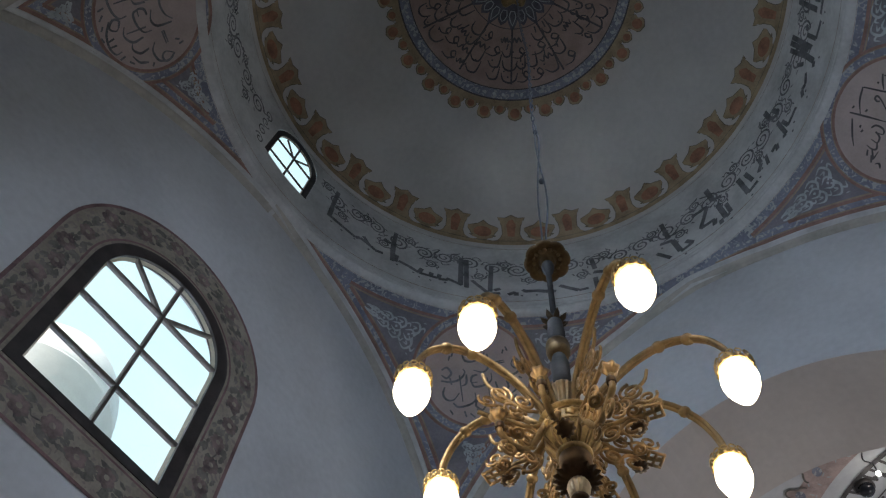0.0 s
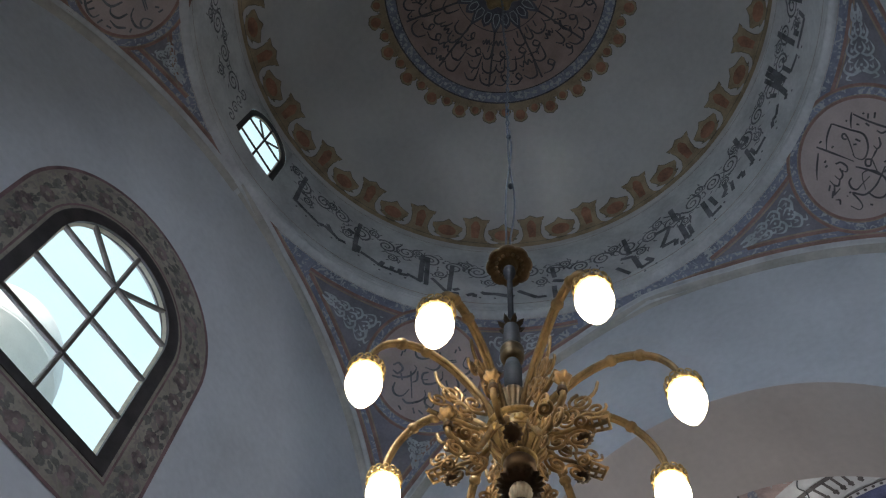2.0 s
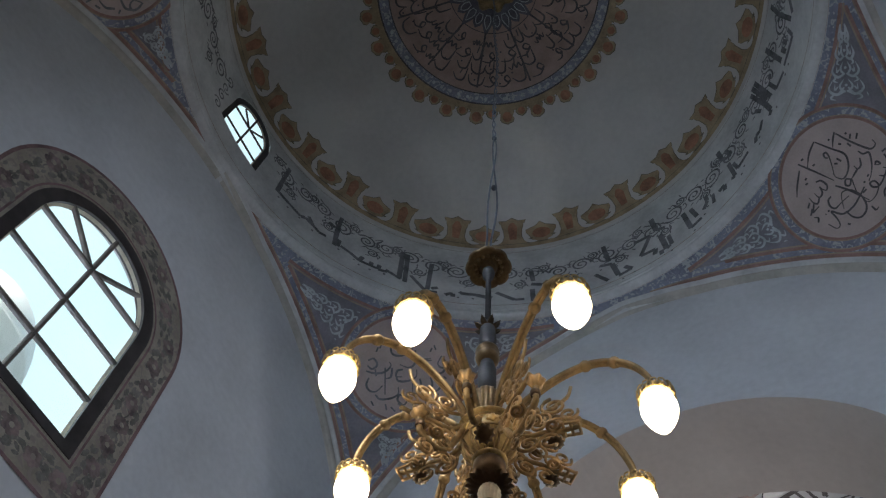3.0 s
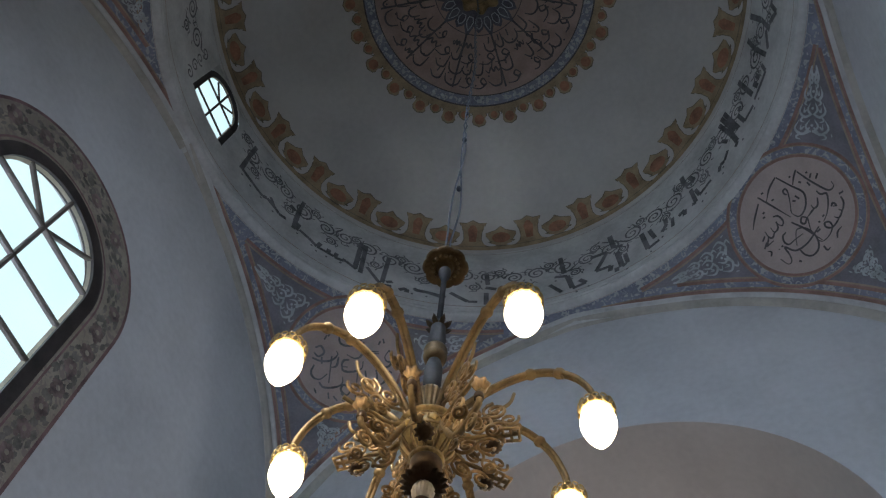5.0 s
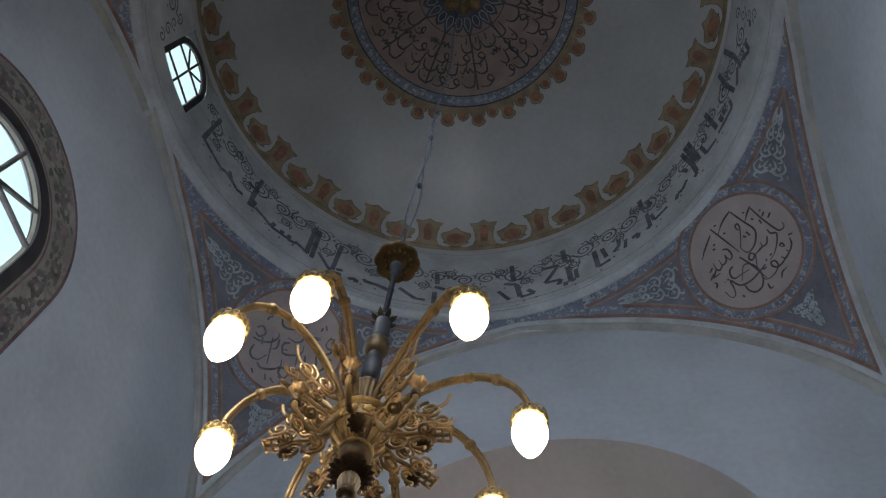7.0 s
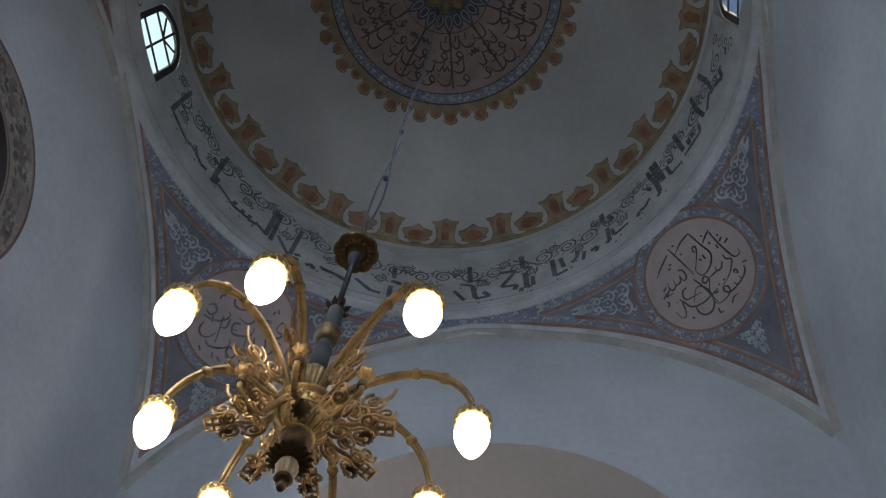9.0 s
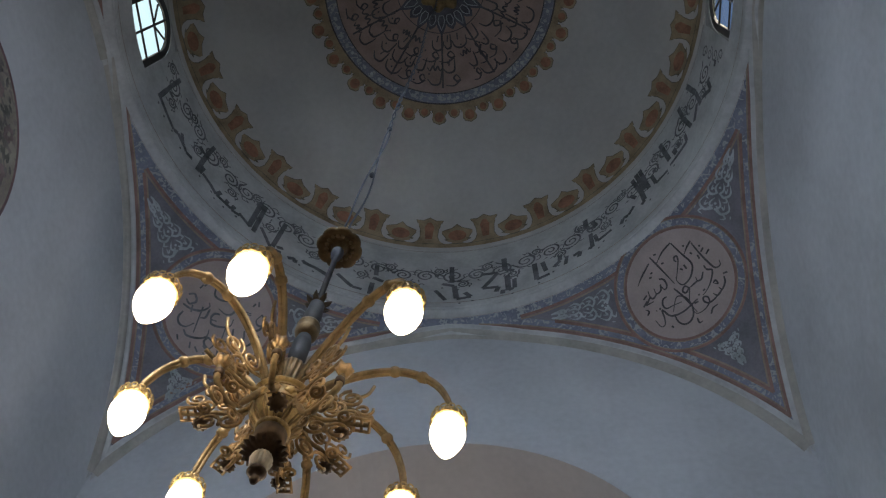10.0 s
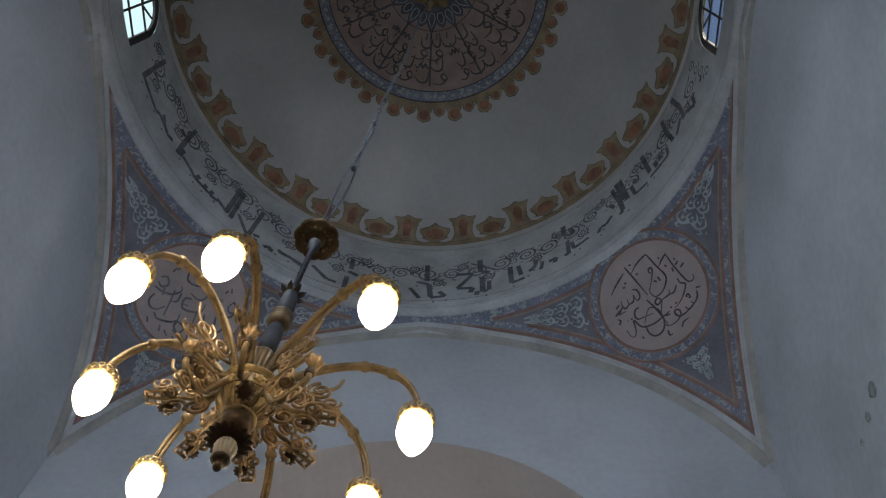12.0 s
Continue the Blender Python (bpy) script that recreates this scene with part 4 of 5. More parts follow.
def build_drum_window(name, az):
    half, foot, spring, top = 0.41, 0.58, 1.25, 1.665
    m = pose(0, 0, HC, 0, 0, az - 90) @ Matrix.Translation((0, 3.394, 0)) @ pose(0, 0, 0, 3.55)
    w = build_window(name, half, foot, spring, (0.87, 1.23), m, 0.03, 0.085, 0.45)
    bm = bmesh.new()
    out = arch_outline(half, foot, spring)
    a = [bm.verts.new((x, 0.025, z)) for x, z in out]
    c = [bm.verts.new((max(-0.62, min(0.62, x * 1.6)), 0.025, 2.0 if z > spring else (0.45 if z < 0.7 else z))) for x, z in out]
    for i in range(len(out) - 1):
        bm.faces.new((a[i], a[i + 1], c[i + 1], c[i]))
    part("spandrel", bm, CORNICE, w)
    bm = bmesh.new()
    outer_, y = [(-0.425, 0.604), (0.425, 0.604), (0.425, top), (-0.425, top)], (-0.005, 0.12)
    for i in range(4):
        j = (i + 1) % 4
        p, q = outer_[i], outer_[j]
        bm.faces.new([bm.verts.new(t) for t in ((p[0], y[0], p[1]), (q[0], y[0], q[1]), (q[0], y[1], q[1]), (p[0], y[1], p[1]))])
    part("reveal", bm, CORNICE, w)
    w.matrix_world = m
    return w


build_drum_window("window_3", DRUM_WINDOWS[0])
build_drum_window("window_4", DRUM_WINDOWS[1])

# painted border round the west window
def on_west(lift):
    def f(y, z):
        return Vector((-WX + lift, WIN_Y + y, z))

    f.again = lambda k: on_west(lift + k)
    return f


def border_band(name, half0, half1, foot0, foot1, lift, mat, label="", spring0=WIN_SPRING, spring1=WIN_SPRING):
    s = Sheet(on_west(lift))
    a, b = arch_outline(half0, foot0, spring0, 32), arch_outline(half1, foot1, spring1, 32)
    n = len(a)
    base_ = len(s.v)
    for p, q in zip(a, b):
        s.v.append(s.to_space(*p))
        s.v.append(s.to_space(*q))
    for i in range(n):
        j = (i + 1) % n
        s.f.append((2 * i, 2 * i + 1, 2 * j + 1, 2 * j))
    return s.lay(name, mat, wall_west, label)


LEAFG = material("grey_green_leaf_paint", (0.185, 0.17, 0.148), vary=0.25, scale=8)
BLOOM = material("faded_rose_paint", (0.225, 0.165, 0.155), vary=0.3, scale=8)
DULLRED = material("dull_red_line_paint", (0.21, 0.125, 0.125), vary=0.2, scale=5)
BEADPINK = material("mauve_bead_paint", (0.36, 0.325, 0.34), vary=0.12, scale=5)
border = border_band("window_border", WIN_HALF + 0.005, 1.125, WIN_FOOT - 0.005, 6.03, 0.004, BORDER, "floral painted window border", WIN_SPRING, BORDER_SPRING)
border_band("border_line", 1.107, 1.14, 6.048, 6.015, 0.007, DULLRED, "", BORDER_SPRING, BORDER_SPRING)
border_band("border_line", WIN_HALF + 0.045, WIN_HALF + 0.065, WIN_FOOT - 0.045, WIN_FOOT - 0.065, 0.007, DULLRED)
bm = bmesh.new()
loop = [Vector((-WX + 0.008, WIN_Y + y, z)) for y, z in arch_outline(WIN_HALF + 0.026, WIN_FOOT - 0.026, WIN_SPRING, 40)]
tube(bm, loop + loop[:1], 0.016, 8)
part("window_bead", bm, BEADPINK, wall_west, "pale mauve plaster bead", True)
g, b_, e_ = Sheet(on_west(0.0065)), Sheet(on_west(0.0105)), Sheet(on_west(0.0145))
outline = arch_outline(0.965, 6.22, 7.94, 48)
path = []
for p, q in zip(outline, outline[1:] + outline[:1]):
    n = max(1, round(math.dist(p, q) / 0.085))
    path += [(p[0] + (q[0] - p[0]) * k / n, p[1] + (q[1] - p[1]) * k / n) for k in range(n)]
thinned = path[:1]
for p in path:
    if math.dist(p, thinned[-1]) > 0.08:
        thinned.append(p)
path = thinned
rng = random.Random(5)
for i, (y, z) in enumerate(path):
    y2, z2 = path[(i + 1) % len(path)]
    along = math.atan2(z2 - z, y2 - y)
    for k in range(6):
        v = rng.uniform(-0.11, 0.11)
        a = along + rng.uniform(-0.5, 0.5) + (math.pi if rng.random() < 0.5 else 0)
        g.fan(broad_leaf(y - v * math.sin(along), z + v * math.cos(along), a, rng.uniform(0.07, 0.115)))
    side = 0.035 * math.sin(1.1 * i)
    fy, fz = y - side * math.sin(along), z + side * math.cos(along)
    if i % 3 == 0:
        rr = rng.uniform(0.075, 0.10)
        ph = rng.uniform(0, 1)
        for t in range(6):
            a = ph + t * math.pi / 3
            b_.fan(arc(fy + 0.6 * rr * math.cos(a), fz + 0.6 * rr * math.sin(a), 0.42 * rr, 0, 360, 10)[:-1])
        e_.fan(arc(fy, fz, rr * 0.30, 0, 360, 8)[:-1])
    elif i % 3 == 1 and rng.random() < 0.6:
        b_.fan(arc(fy, fz, 0.026, 0, 360, 8)[:-1])
    g.ribbon(pen([(y, z), ((y + y2) / 2 + 0.02 * (-1) ** i, (z + z2) / 2 + 0.02 * (-1) ** i), (y2, z2)], 3), 0.014)
g.lay("border_leaves", LEAFG, wall_west, "grey green painted leaves")
b_.lay("border_flowers", BLOOM, wall_west, "faded rose painted flowers")
e_.lay("flower_eye", BORDER, wall_west)

# ---- neighbouring bay behind the arch ----
BY0, BY1, BZ = WY + THICK, 11.6, 10.0
bm = bmesh.new()
box_bm(bm, -3.9, 5.3, BY1, BY1 + 0.4, 0, BZ + 0.3)
bay_back = tagged(part("wall_bay_north", bm, PLASTER, None), "plain white plastered wall of the far bay", "wall", kind="structure")
for name, x0, x1 in (("wall_bay_west", -3.9, -3.5), ("wall_bay_east", 4.9, 5.3)):
    bm = bmesh.new()
    box_bm(bm, x0, x1, BY0 - 0.002, BY1 - 0.002, 0, BZ + 0.3)
    tagged(part(name, bm, PLASTER, None), "plain white plastered wall of the far bay", "wall", kind="structure")
bm = bmesh.new()
box_bm(bm, -3.5, 4.9, BY0, BY1, BZ, BZ + 0.3)
bay_ceiling = tagged(part("ceiling", bm, PLASTER, None), "white ceiling of the far bay with painted rings", "ceiling", kind="structure")
BC = (1.4, 8.25)


def under_ceiling(lift):
    def f(x, y):
        return Vector((BC[0] + x, BC[1] + y, BZ - lift))

    f.again = lambda k: under_ceiling(lift + k)
    return f


SALMON = material("salmon_ornament_paint", (0.48, 0.37, 0.34), vary=0.15, scale=6)
DEEPBLUE = material("deep_blue_paint", (0.10, 0.12, 0.24), vary=0.2, scale=5)
s, lob, eye, ink, blue, bead, line2, pale2, ink2 = (Sheet(under_ceiling(l)) for l in (0.004, 0.007, 0.016, 0.006, 0.004, 0.008, 0.019, 0.012, 0.011))
ring_grid(s, 2.44, 2.74, 120)
for k in range(44):
    a = 2 * math.pi * (k + 0.3) / 44
    r, q = (2.76, 0.15) if k % 2 else (2.72, 0.11)
    lob.fan([(r * math.cos(a) + q * (1 + 0.28 * math.cos(3 * (t - a))) * math.cos(t), r * math.sin(a) + q * (1 + 0.28 * math.cos(3 * (t - a))) * math.sin(t)) for t in [2 * math.pi * i / 24 for i in range(24)]])
    eye.fan([(2.68 * math.cos(a) + 0.055 * math.cos(t), 2.68 * math.sin(a) + 0.075 * math.sin(t)) for t in [2 * math.pi * i / 14 for i in range(14)]])
    line2.ribbon([(r * math.cos(a) + 1.02 * q * (1 + 0.28 * math.cos(3 * (t - a))) * math.cos(t), r * math.sin(a) + 1.02 * q * (1 + 0.28 * math.cos(3 * (t - a))) * math.sin(t)) for t in [a - 2.0 + 4.0 * i / 20 for i in range(21)]], 0.022)
    for j in range(5):
        b = a + random.Random(k * 7 + j).uniform(-0.07, 0.07)
        r2 = 2.48 + 0.24 * random.Random(k * 11 + j).random()
        pale2.fan(leaf(r2 * math.cos(b), r2 * math.sin(b), b + 1.3 * j, 0.07))
rng = random.Random(12)
a = 0.0
while a < 2 * math.pi:
    r1 = rng.choice((1.93, 1.93, 2.0))
    ink.ribbon([(r * math.cos(a + 0.10 * (2.2 - r)), r * math.sin(a + 0.10 * (2.2 - r))) for r in (2.20, 2.1, r1)], 0.035)
    ink.fan(arc((r1 + 0.05) * math.cos(a + 0.02), (r1 + 0.05) * math.sin(a + 0.02), 0.035, 0, 360, 8)[:-1])
    a += rng.choice((0.05, 0.06, 0.07, 0.10))
ink.ribbon(arc(0, 0, 2.21, 0, 360, 120)[:-1], 0.06, True)
ring_grid(blue, 0.001, 1.76, 72)
ring_grid(ink2, 1.83, 1.85, 120)
for k in range(120):
    a = 2 * math.pi * k / 120
    bead.fan(arc(1.80 * math.cos(a), 1.80 * math.sin(a), 0.022, 0, 360, 6)[:-1])
line2.lay("ceiling_outline", LEAFG, bay_ceiling)
pale2.lay("ceiling_leaves", WHITE, bay_ceiling)
ink2.lay("ceiling_line", INK, bay_ceiling)
s.lay("ceiling_band", SALMON, bay_ceiling, "salmon painted band")
lob.lay("ceiling_lobes", SALMON, bay_ceiling)
eye.lay("ceiling_eyes", BLUE, bay_ceiling)
ink.lay("ceiling_lettering", INK, bay_ceiling, "dark bars of lettering")
blue.lay("ceiling_disc", DEEPBLUE, bay_ceiling, "deep blue painted disc")
bead.lay("ceiling_beads", INK, bay_ceiling)

# small spot on a wire bracket in the bay
spot = thing("spot_lamp", "small lit spot on a bent wire bracket under the ceiling", "lamp", (0.61, 6.2, 0))
bm = bmesh.new()
tube(bm, smooth_path([(-0.02, -0.25, BZ), (-0.06, -0.2, BZ - 0.09), (0.0, -0.06, BZ - 0.05), (0.0, 0.0, BZ - 0.13)], 4), 0.008)
part("bracket", bm, STEEL, spot)
bm = bmesh.new()
lathe(bm, [(0.0, -0.036), (0.02, -0.026), (0.028, 0.0), (0.021, 0.022), (0.0, 0.03)], 14, (0, 0, BZ - 0.16))
part("bulb", bm, SPOT, spot, smooth=True)

dome_cam = thing("dome_camera", "black glossy dome camera under the ceiling", "camera", (0.40, 6.42, 0))
bm = bmesh.new()
lathe(bm, [(0.11, BZ), (0.11, BZ - 0.05), (0.10, BZ - 0.06), (0.0, BZ - 0.06)], 24)
part("mount", bm, FRAME, dome_cam)
BLACK = material("black_gloss", (0.02, 0.022, 0.03), rough=0.08, vary=0.05, scale=4, bump=0.0)
bm = bmesh.new()
lathe(bm, [(0.095, BZ - 0.055), (0.09, BZ - 0.10), (0.066, BZ - 0.135), (0.03, BZ - 0.152), (0.0, BZ - 0.155)], 24)
part("bubble", bm, BLACK, dome_cam, "dark glossy bubble", True)

MORTAR = material("grey_mortar", (0.36, 0.36, 0.34), vary=0.2, scale=12, bump=0.3)
# patched holes on the east wall
for y, z, r in ((1.74, 6.95, 0.062), (1.95, 6.92, 0.036), (2.16, 6.92, 0.026)):
    rng = random.Random(int(100 * y))
    bm = bmesh.new()
    rim = [bm.verts.new((0.0, r * (0.6 + 0.6 * rng.random()) * math.cos(t), 1.3 * r * (0.6 + 0.6 * rng.random()) * math.sin(t))) for t in [2 * math.pi * i / 9 for i in range(9)]]
    top = [bm.verts.new((-0.012, v.co.y * 0.75, v.co.z * 0.75)) for v in rim]
    for i in range(9):
        bm.faces.new((rim[i], rim[(i + 1) % 9], top[(i + 1) % 9], top[i]))
    bm.faces.new(top)
    ob = part("wall_patch", bm, MORTAR, wall_east, "rough grey mortar patch")
    ob.location = (WX - 0.001, y, z)


# ---- outside the windows ----
HAZE = bpy.data.materials.new("hazy_sky")
HAZE.use_nodes = True
hn, hl = HAZE.node_tree.nodes, HAZE.node_tree.links
hn.remove(hn["Principled BSDF"])
em = hn.new("ShaderNodeEmission")
tc, nz, mx = hn.new("ShaderNodeTexCoord"), hn.new("ShaderNodeTexNoise"), hn.new("ShaderNodeMix")
nz.inputs["Scale"].default_value = 0.12
mx.data_type = "RGBA"
mx.inputs["A"].default_value = (0.60, 0.90, 0.98, 1)
mx.inputs["B"].default_value = (0.80, 0.98, 1.0, 1)
hl.new(tc.outputs["Object"], nz.inputs["Vector"])
hl.new(nz.outputs["Fac"], mx.inputs["Factor"])
hl.new(mx.outputs["Result"], em.inputs["Color"])
em.inputs["Strength"].default_value = 1.15
hl.new(em.outputs[0], hn["Material Output"].inputs["Surface"])
for x in (-40, 40):
    back = mesh_object("backdrop", [(x, -60, 0), (x, 60, 0), (x * 0.8, 60, 110), (x * 0.8, -60, 110)], [(0, 1, 2, 3)], HAZE)
    tagged(back, "pale hazy sky outside the windows", "sky", kind="structure")

turret = thing("turret", "sunlit white plastered turret with a domed cap outside", "turret", (-8.7, 0.45, 0))
LIME = material("limewash", (0.90, 0.90, 0.88), vary=0.05, scale=2)
bm = bmesh.new()
lathe(bm, [(1.22, 0.0), (1.22, 11.66), (1.25, 11.68), (1.25, 11.70), (1.22, 11.71)], 40)
part("turret_shaft", bm, LIME, turret, smooth=True)
bm = bmesh.new()
lathe(bm, [(1.22 * math.cos(radians(t)), 11.7 + 1.45 * math.sin(radians(t))) for t in range(0, 90, 6)] + [(0.0, 13.16)], 48)
part("turret_cap", bm, LIME, turret, smooth=True)


# ---- chandelier ----
ch = thing("chandelier", "brass chandelier with eight lit opal egg globes on a rod", "chandelier", (-0.005, 0.0, 0))


# brighter copy of the brass: globe light on the crowns is in its colour
GOLD = material("lit_gilt_brass", (0.66, 0.47, 0.20), rough=0.36, metal=0.65, vary=0.2, scale=9, fine=60, bump=0.1, depth=0.002)
CASTBRASS = material("cast_brass", (0.42, 0.275, 0.13), rough=0.42, metal=0.6, vary=0.35, scale=12, fine=60, bump=0.15, depth=0.002)
BROWNBRASS = material("brown_brass", (0.11, 0.078, 0.042), rough=0.5, metal=0.5, vary=0.3, scale=9, fine=60, bump=0.1, depth=0.002)


BRONZE = material("brown_bronze", (0.24, 0.16, 0.075), rough=0.45, metal=0.6, vary=0.3, scale=9, fine=60, bump=0.1, depth=0.002)
ENGRAVED = material("engraved_brass", (0.45, 0.32, 0.14), rough=0.4, metal=0.45, vary=0.35, scale=22, fine=90, bump=0.6, depth=0.004)


def spin(m, az):
    return [Matrix.Rotation(radians(az), 4, "Z") @ Vector(p) for p in m]


bm = bmesh.new()
lathe(bm, [(0.0, 5.50), (0.030, 5.50), (0.038, 5.53), (0.050, 5.548), (0.070, 5.545), (0.098, 5.530), (0.108, 5.536), (0.106, 5.555), (0.085, 5.59), (0.055, 5.62), (0.03, 5.66), (0.012, 5.70), (0.0, 5.70)], 96,
      wave=lambda a, i: 1 + ((0.10 * abs(math.sin(4 * a)) ** 0.6 - 0.04) if 4 <= i <= 8 else 0))
canopy = part("canopy", bm, BRONZE, ch, "lobed dark brass canopy", True)
bm = bmesh.new()
for i in range(16):
    t = 2 * math.pi * i / 16
    bmesh.ops.create_uvsphere(bm, u_segments=8, v_segments=6, radius=0.010, matrix=Matrix.Translation((0.064 * math.cos(t), 0.064 * math.sin(t), 5.541)))
part("canopy_beading", bm, BRASS, canopy, smooth=True)
bm = bmesh.new()
lathe(bm, [(0.0, 4.95), (0.0135, 4.95), (0.0135, 5.42), (0.024, 5.43), (0.031, 5.47), (0.028, 5.51), (0.0, 5.51)], 20)
part("rod", bm, STEEL, ch, "grey painted steel rod", True)
bm = bmesh.new()
lathe(bm, [(0.0, 4.760), (0.026, 4.760), (0.036, 4.800), (0.038, 4.850), (0.034, 4.900), (0.032, 4.950), (0.024, 4.985), (0.014, 5.000), (0.0, 5.000)], 28)
part("upper_vase", bm, STEEL, ch, "grey enamelled vase", True)
# star collar of eight turned-up petals
bm = bmesh.new()
for i in range(8):
    t = 2 * math.pi * i / 8
    ca, sa = math.cos(t), math.sin(t)
    pts = [(0.030, -0.013, 4.937), (0.030, 0.013, 4.937), (0.050, 0.011, 4.947), (0.062, 0.0, 4.967), (0.050, -0.011, 4.947)]
    low = [bm.verts.new((x * ca - y * sa, x * sa + y * ca, z)) for x, y, z in pts]
    high = [bm.verts.new((x * ca - y * sa, x * sa + y * ca, z + 0.006)) for x, y, z in pts]
    bm.faces.new(low)
    bm.faces.new(high)
    for k in range(5):
        bm.faces.new((low[k], low[(k + 1) % 5], high[(k + 1) % 5], high[k]))
part("star_collar", bm, BROWNBRASS, ch)
bm = bmesh.new()
lathe(bm, [(0.0, 4.665), (0.030, 4.665), (0.044, 4.680), (0.050, 4.705), (0.043, 4.725), (0.050, 4.740), (0.047, 4.760), (0.030, 4.775), (0.0, 4.775)], 32)
part("brass_knob", bm, BRONZE, ch, smooth=True)
bm = bmesh.new()
lathe(bm, [(0.0, 4.455), (0.028, 4.455), (0.036, 4.509), (0.037, 4.609), (0.028, 4.663), (0.0, 4.669)], 28)
part("lower_vase", bm, STEEL, ch, "grey enamelled vase", True)
bm = bmesh.new()
lathe(bm, [(0.0, 4.220), (0.062, 4.226), (0.058, 4.258), (0.045, 4.295), (0.047, 4.357), (0.057, 4.401), (0.053, 4.426), (0.040, 4.445), (0.03, 4.464), (0.0, 4.470)], 96, wave=lambda a, i: 1 + (0.06 * math.sin(16 * a) if 2 <= i <= 7 else 0))
part("fluted_neck", bm, BRONZE, ch, smooth=True)
DROP = (0.014, 0.0, -0.03)      # the bowl and what hangs under it sit a little off the rod
# deep bowl-shaped hub with an engraved belt, ribs and a ring at its foot
BOWL = [(0.107, 4.217), (0.097, 4.211), (0.103, 4.200), (0.104, 4.175), (0.098, 4.145), (0.086, 4.115), (0.070, 4.090), (0.056, 4.074), (0.050, 4.068)]
bm = bmesh.new()
lathe(bm, [(0.0, 4.236), (0.100, 4.236), (0.116, 4.230), (0.118, 4.222)] + BOWL + [(0.0, 4.066)], 48)
hub = part("hub", bm, ENGRAVED, ch, "round engraved brass hub", True)
hub.location = DROP
for rr, zz in ((0.101, 4.208), (0.100, 4.150)):
    bm = bmesh.new()
    tube(bm, [Vector((rr * math.cos(t), rr * math.sin(t), zz)) for t in [2 * math.pi * k / 40 for k in range(41)]], 0.0045, 6)
    part("hub_ring", bm, BRASS, hub, "beaded brass ring", True)
for i in range(12):
    bm = bmesh.new()
    lathe(bm, [(0.0, 0.006), (0.012, 0.005), (0.021, 0.0), (0.0, -0.004)], 16, wave=lambda a, j: 1 + 0.2 * math.sin(5 * a))
    bmesh.ops.transform(bm, matrix=Matrix.Rotation(radians(30 * i), 4, "Z") @ Matrix.Translation((0.103, 0, 4.180)) @ Matrix.Rotation(radians(95), 4, "Y"), verts=bm.verts)
    part("hub_flower", bm, GOLD, hub, smooth=True)
    bm = bmesh.new()
    for sg in (-1, 1):
        tube(bm, spin([(r * 1.01, 0.10 * sg * r * math.sin(math.pi * k / 4), z) for k, (r, z) in enumerate(BOWL[4:])], 30 * i + 15), lambda t: 0.0055 - 0.003 * t, 6)
    part("hub_leaf", bm, BRASS, hub, smooth=True)
bm = bmesh.new()
lathe(bm, [(0.0, 4.072), (0.055, 4.071), (0.063, 4.064), (0.058, 4.055), (0.050, 4.051), (0.0, 4.05)], 40)
part("hub_foot", bm, ENGRAVED, ch, "turned brass ring", True).location = DROP
bm = bmesh.new()
lathe(bm, [(0.0, 4.055), (0.050, 4.053), (0.056, 4.044), (0.056, 4.006), (0.046, 3.992), (0.030, 3.986), (0.026, 3.965), (0.0, 3.96)], 32)
part("lower_boss", bm, DARKBRASS, ch, "dark turned cup", True).location = DROP
bm = bmesh.new()
lathe(bm, [(0.0, 3.973), (0.038, 3.970), (0.066, 3.950), (0.077, 3.942), (0.064, 3.934), (0.028, 3.928), (0.0, 3.928)], 72, wave=lambda a, i: 1 + (0.08 * math.sin(18 * a) if i in (2, 3, 4) else 0))
part("scalloped_pan", bm, DARKBRASS, ch, "dark scalloped drip pan").location = DROP
CREAM = material("cream_bone", (0.62, 0.52, 0.38), rough=0.4, vary=0.15, scale=12)
bm = bmesh.new()
lathe(bm, [(0.0, 3.933), (0.030, 3.928), (0.038, 3.903), (0.032, 3.873), (0.023, 3.853), (0.0, 3.853)], 64, wave=lambda a, i: 1 + 0.05 * math.sin(16 * a))
part("finial_vase", bm, CREAM, ch, "cream fluted finial", True).location = DROP
bm = bmesh.new()
lathe(bm, [(0.0, 3.858), (0.030, 3.853), (0.033, 3.843), (0.022, 3.833), (0.012, 3.828), (0.017, 3.813), (0.011, 3.798), (0.0, 3.794)], 28)
part("finial_tip", bm, DARKBRASS, ch, smooth=True).location = DROP

ARMS = ((-90, 0.55), (-125.1, 0.574), (-37.6, 0.624), (10.3, 0.608), (184, 0.533), (138.3, 0.567), (48.9, 0.595), (93, 0.59))
LEAN = {138.3: 11, 184: 4}     # globes that hang a little askew


def scroll_tube(bm, cx, cz, r, a0, turns, az, thick=0.006, end=0.2, off=0.0):
    pts = [(x, off, z) for x, z in spiral(cx, cz, r, a0, turns, 20, end)]
    tube(bm, spin(pts, az), thick, 6)


def bar_tube(bm, pts, az, thick=0.006, off=0.0):
    tube(bm, spin([(p.x, off, p.y) for p in smooth_path([(x, z, 0) for x, z in pts], 4)], az), thick, 6)


def scroll_part(parent, cx, cz, r, a0, turns, az, thick=0.006, off=0.0, mat=None):
    bm = bmesh.new()
    scroll_tube(bm, cx, cz, r, a0, turns, az, thick, 0.2, off)
    return part("scroll", bm, mat or CASTBRASS, parent, smooth=True)


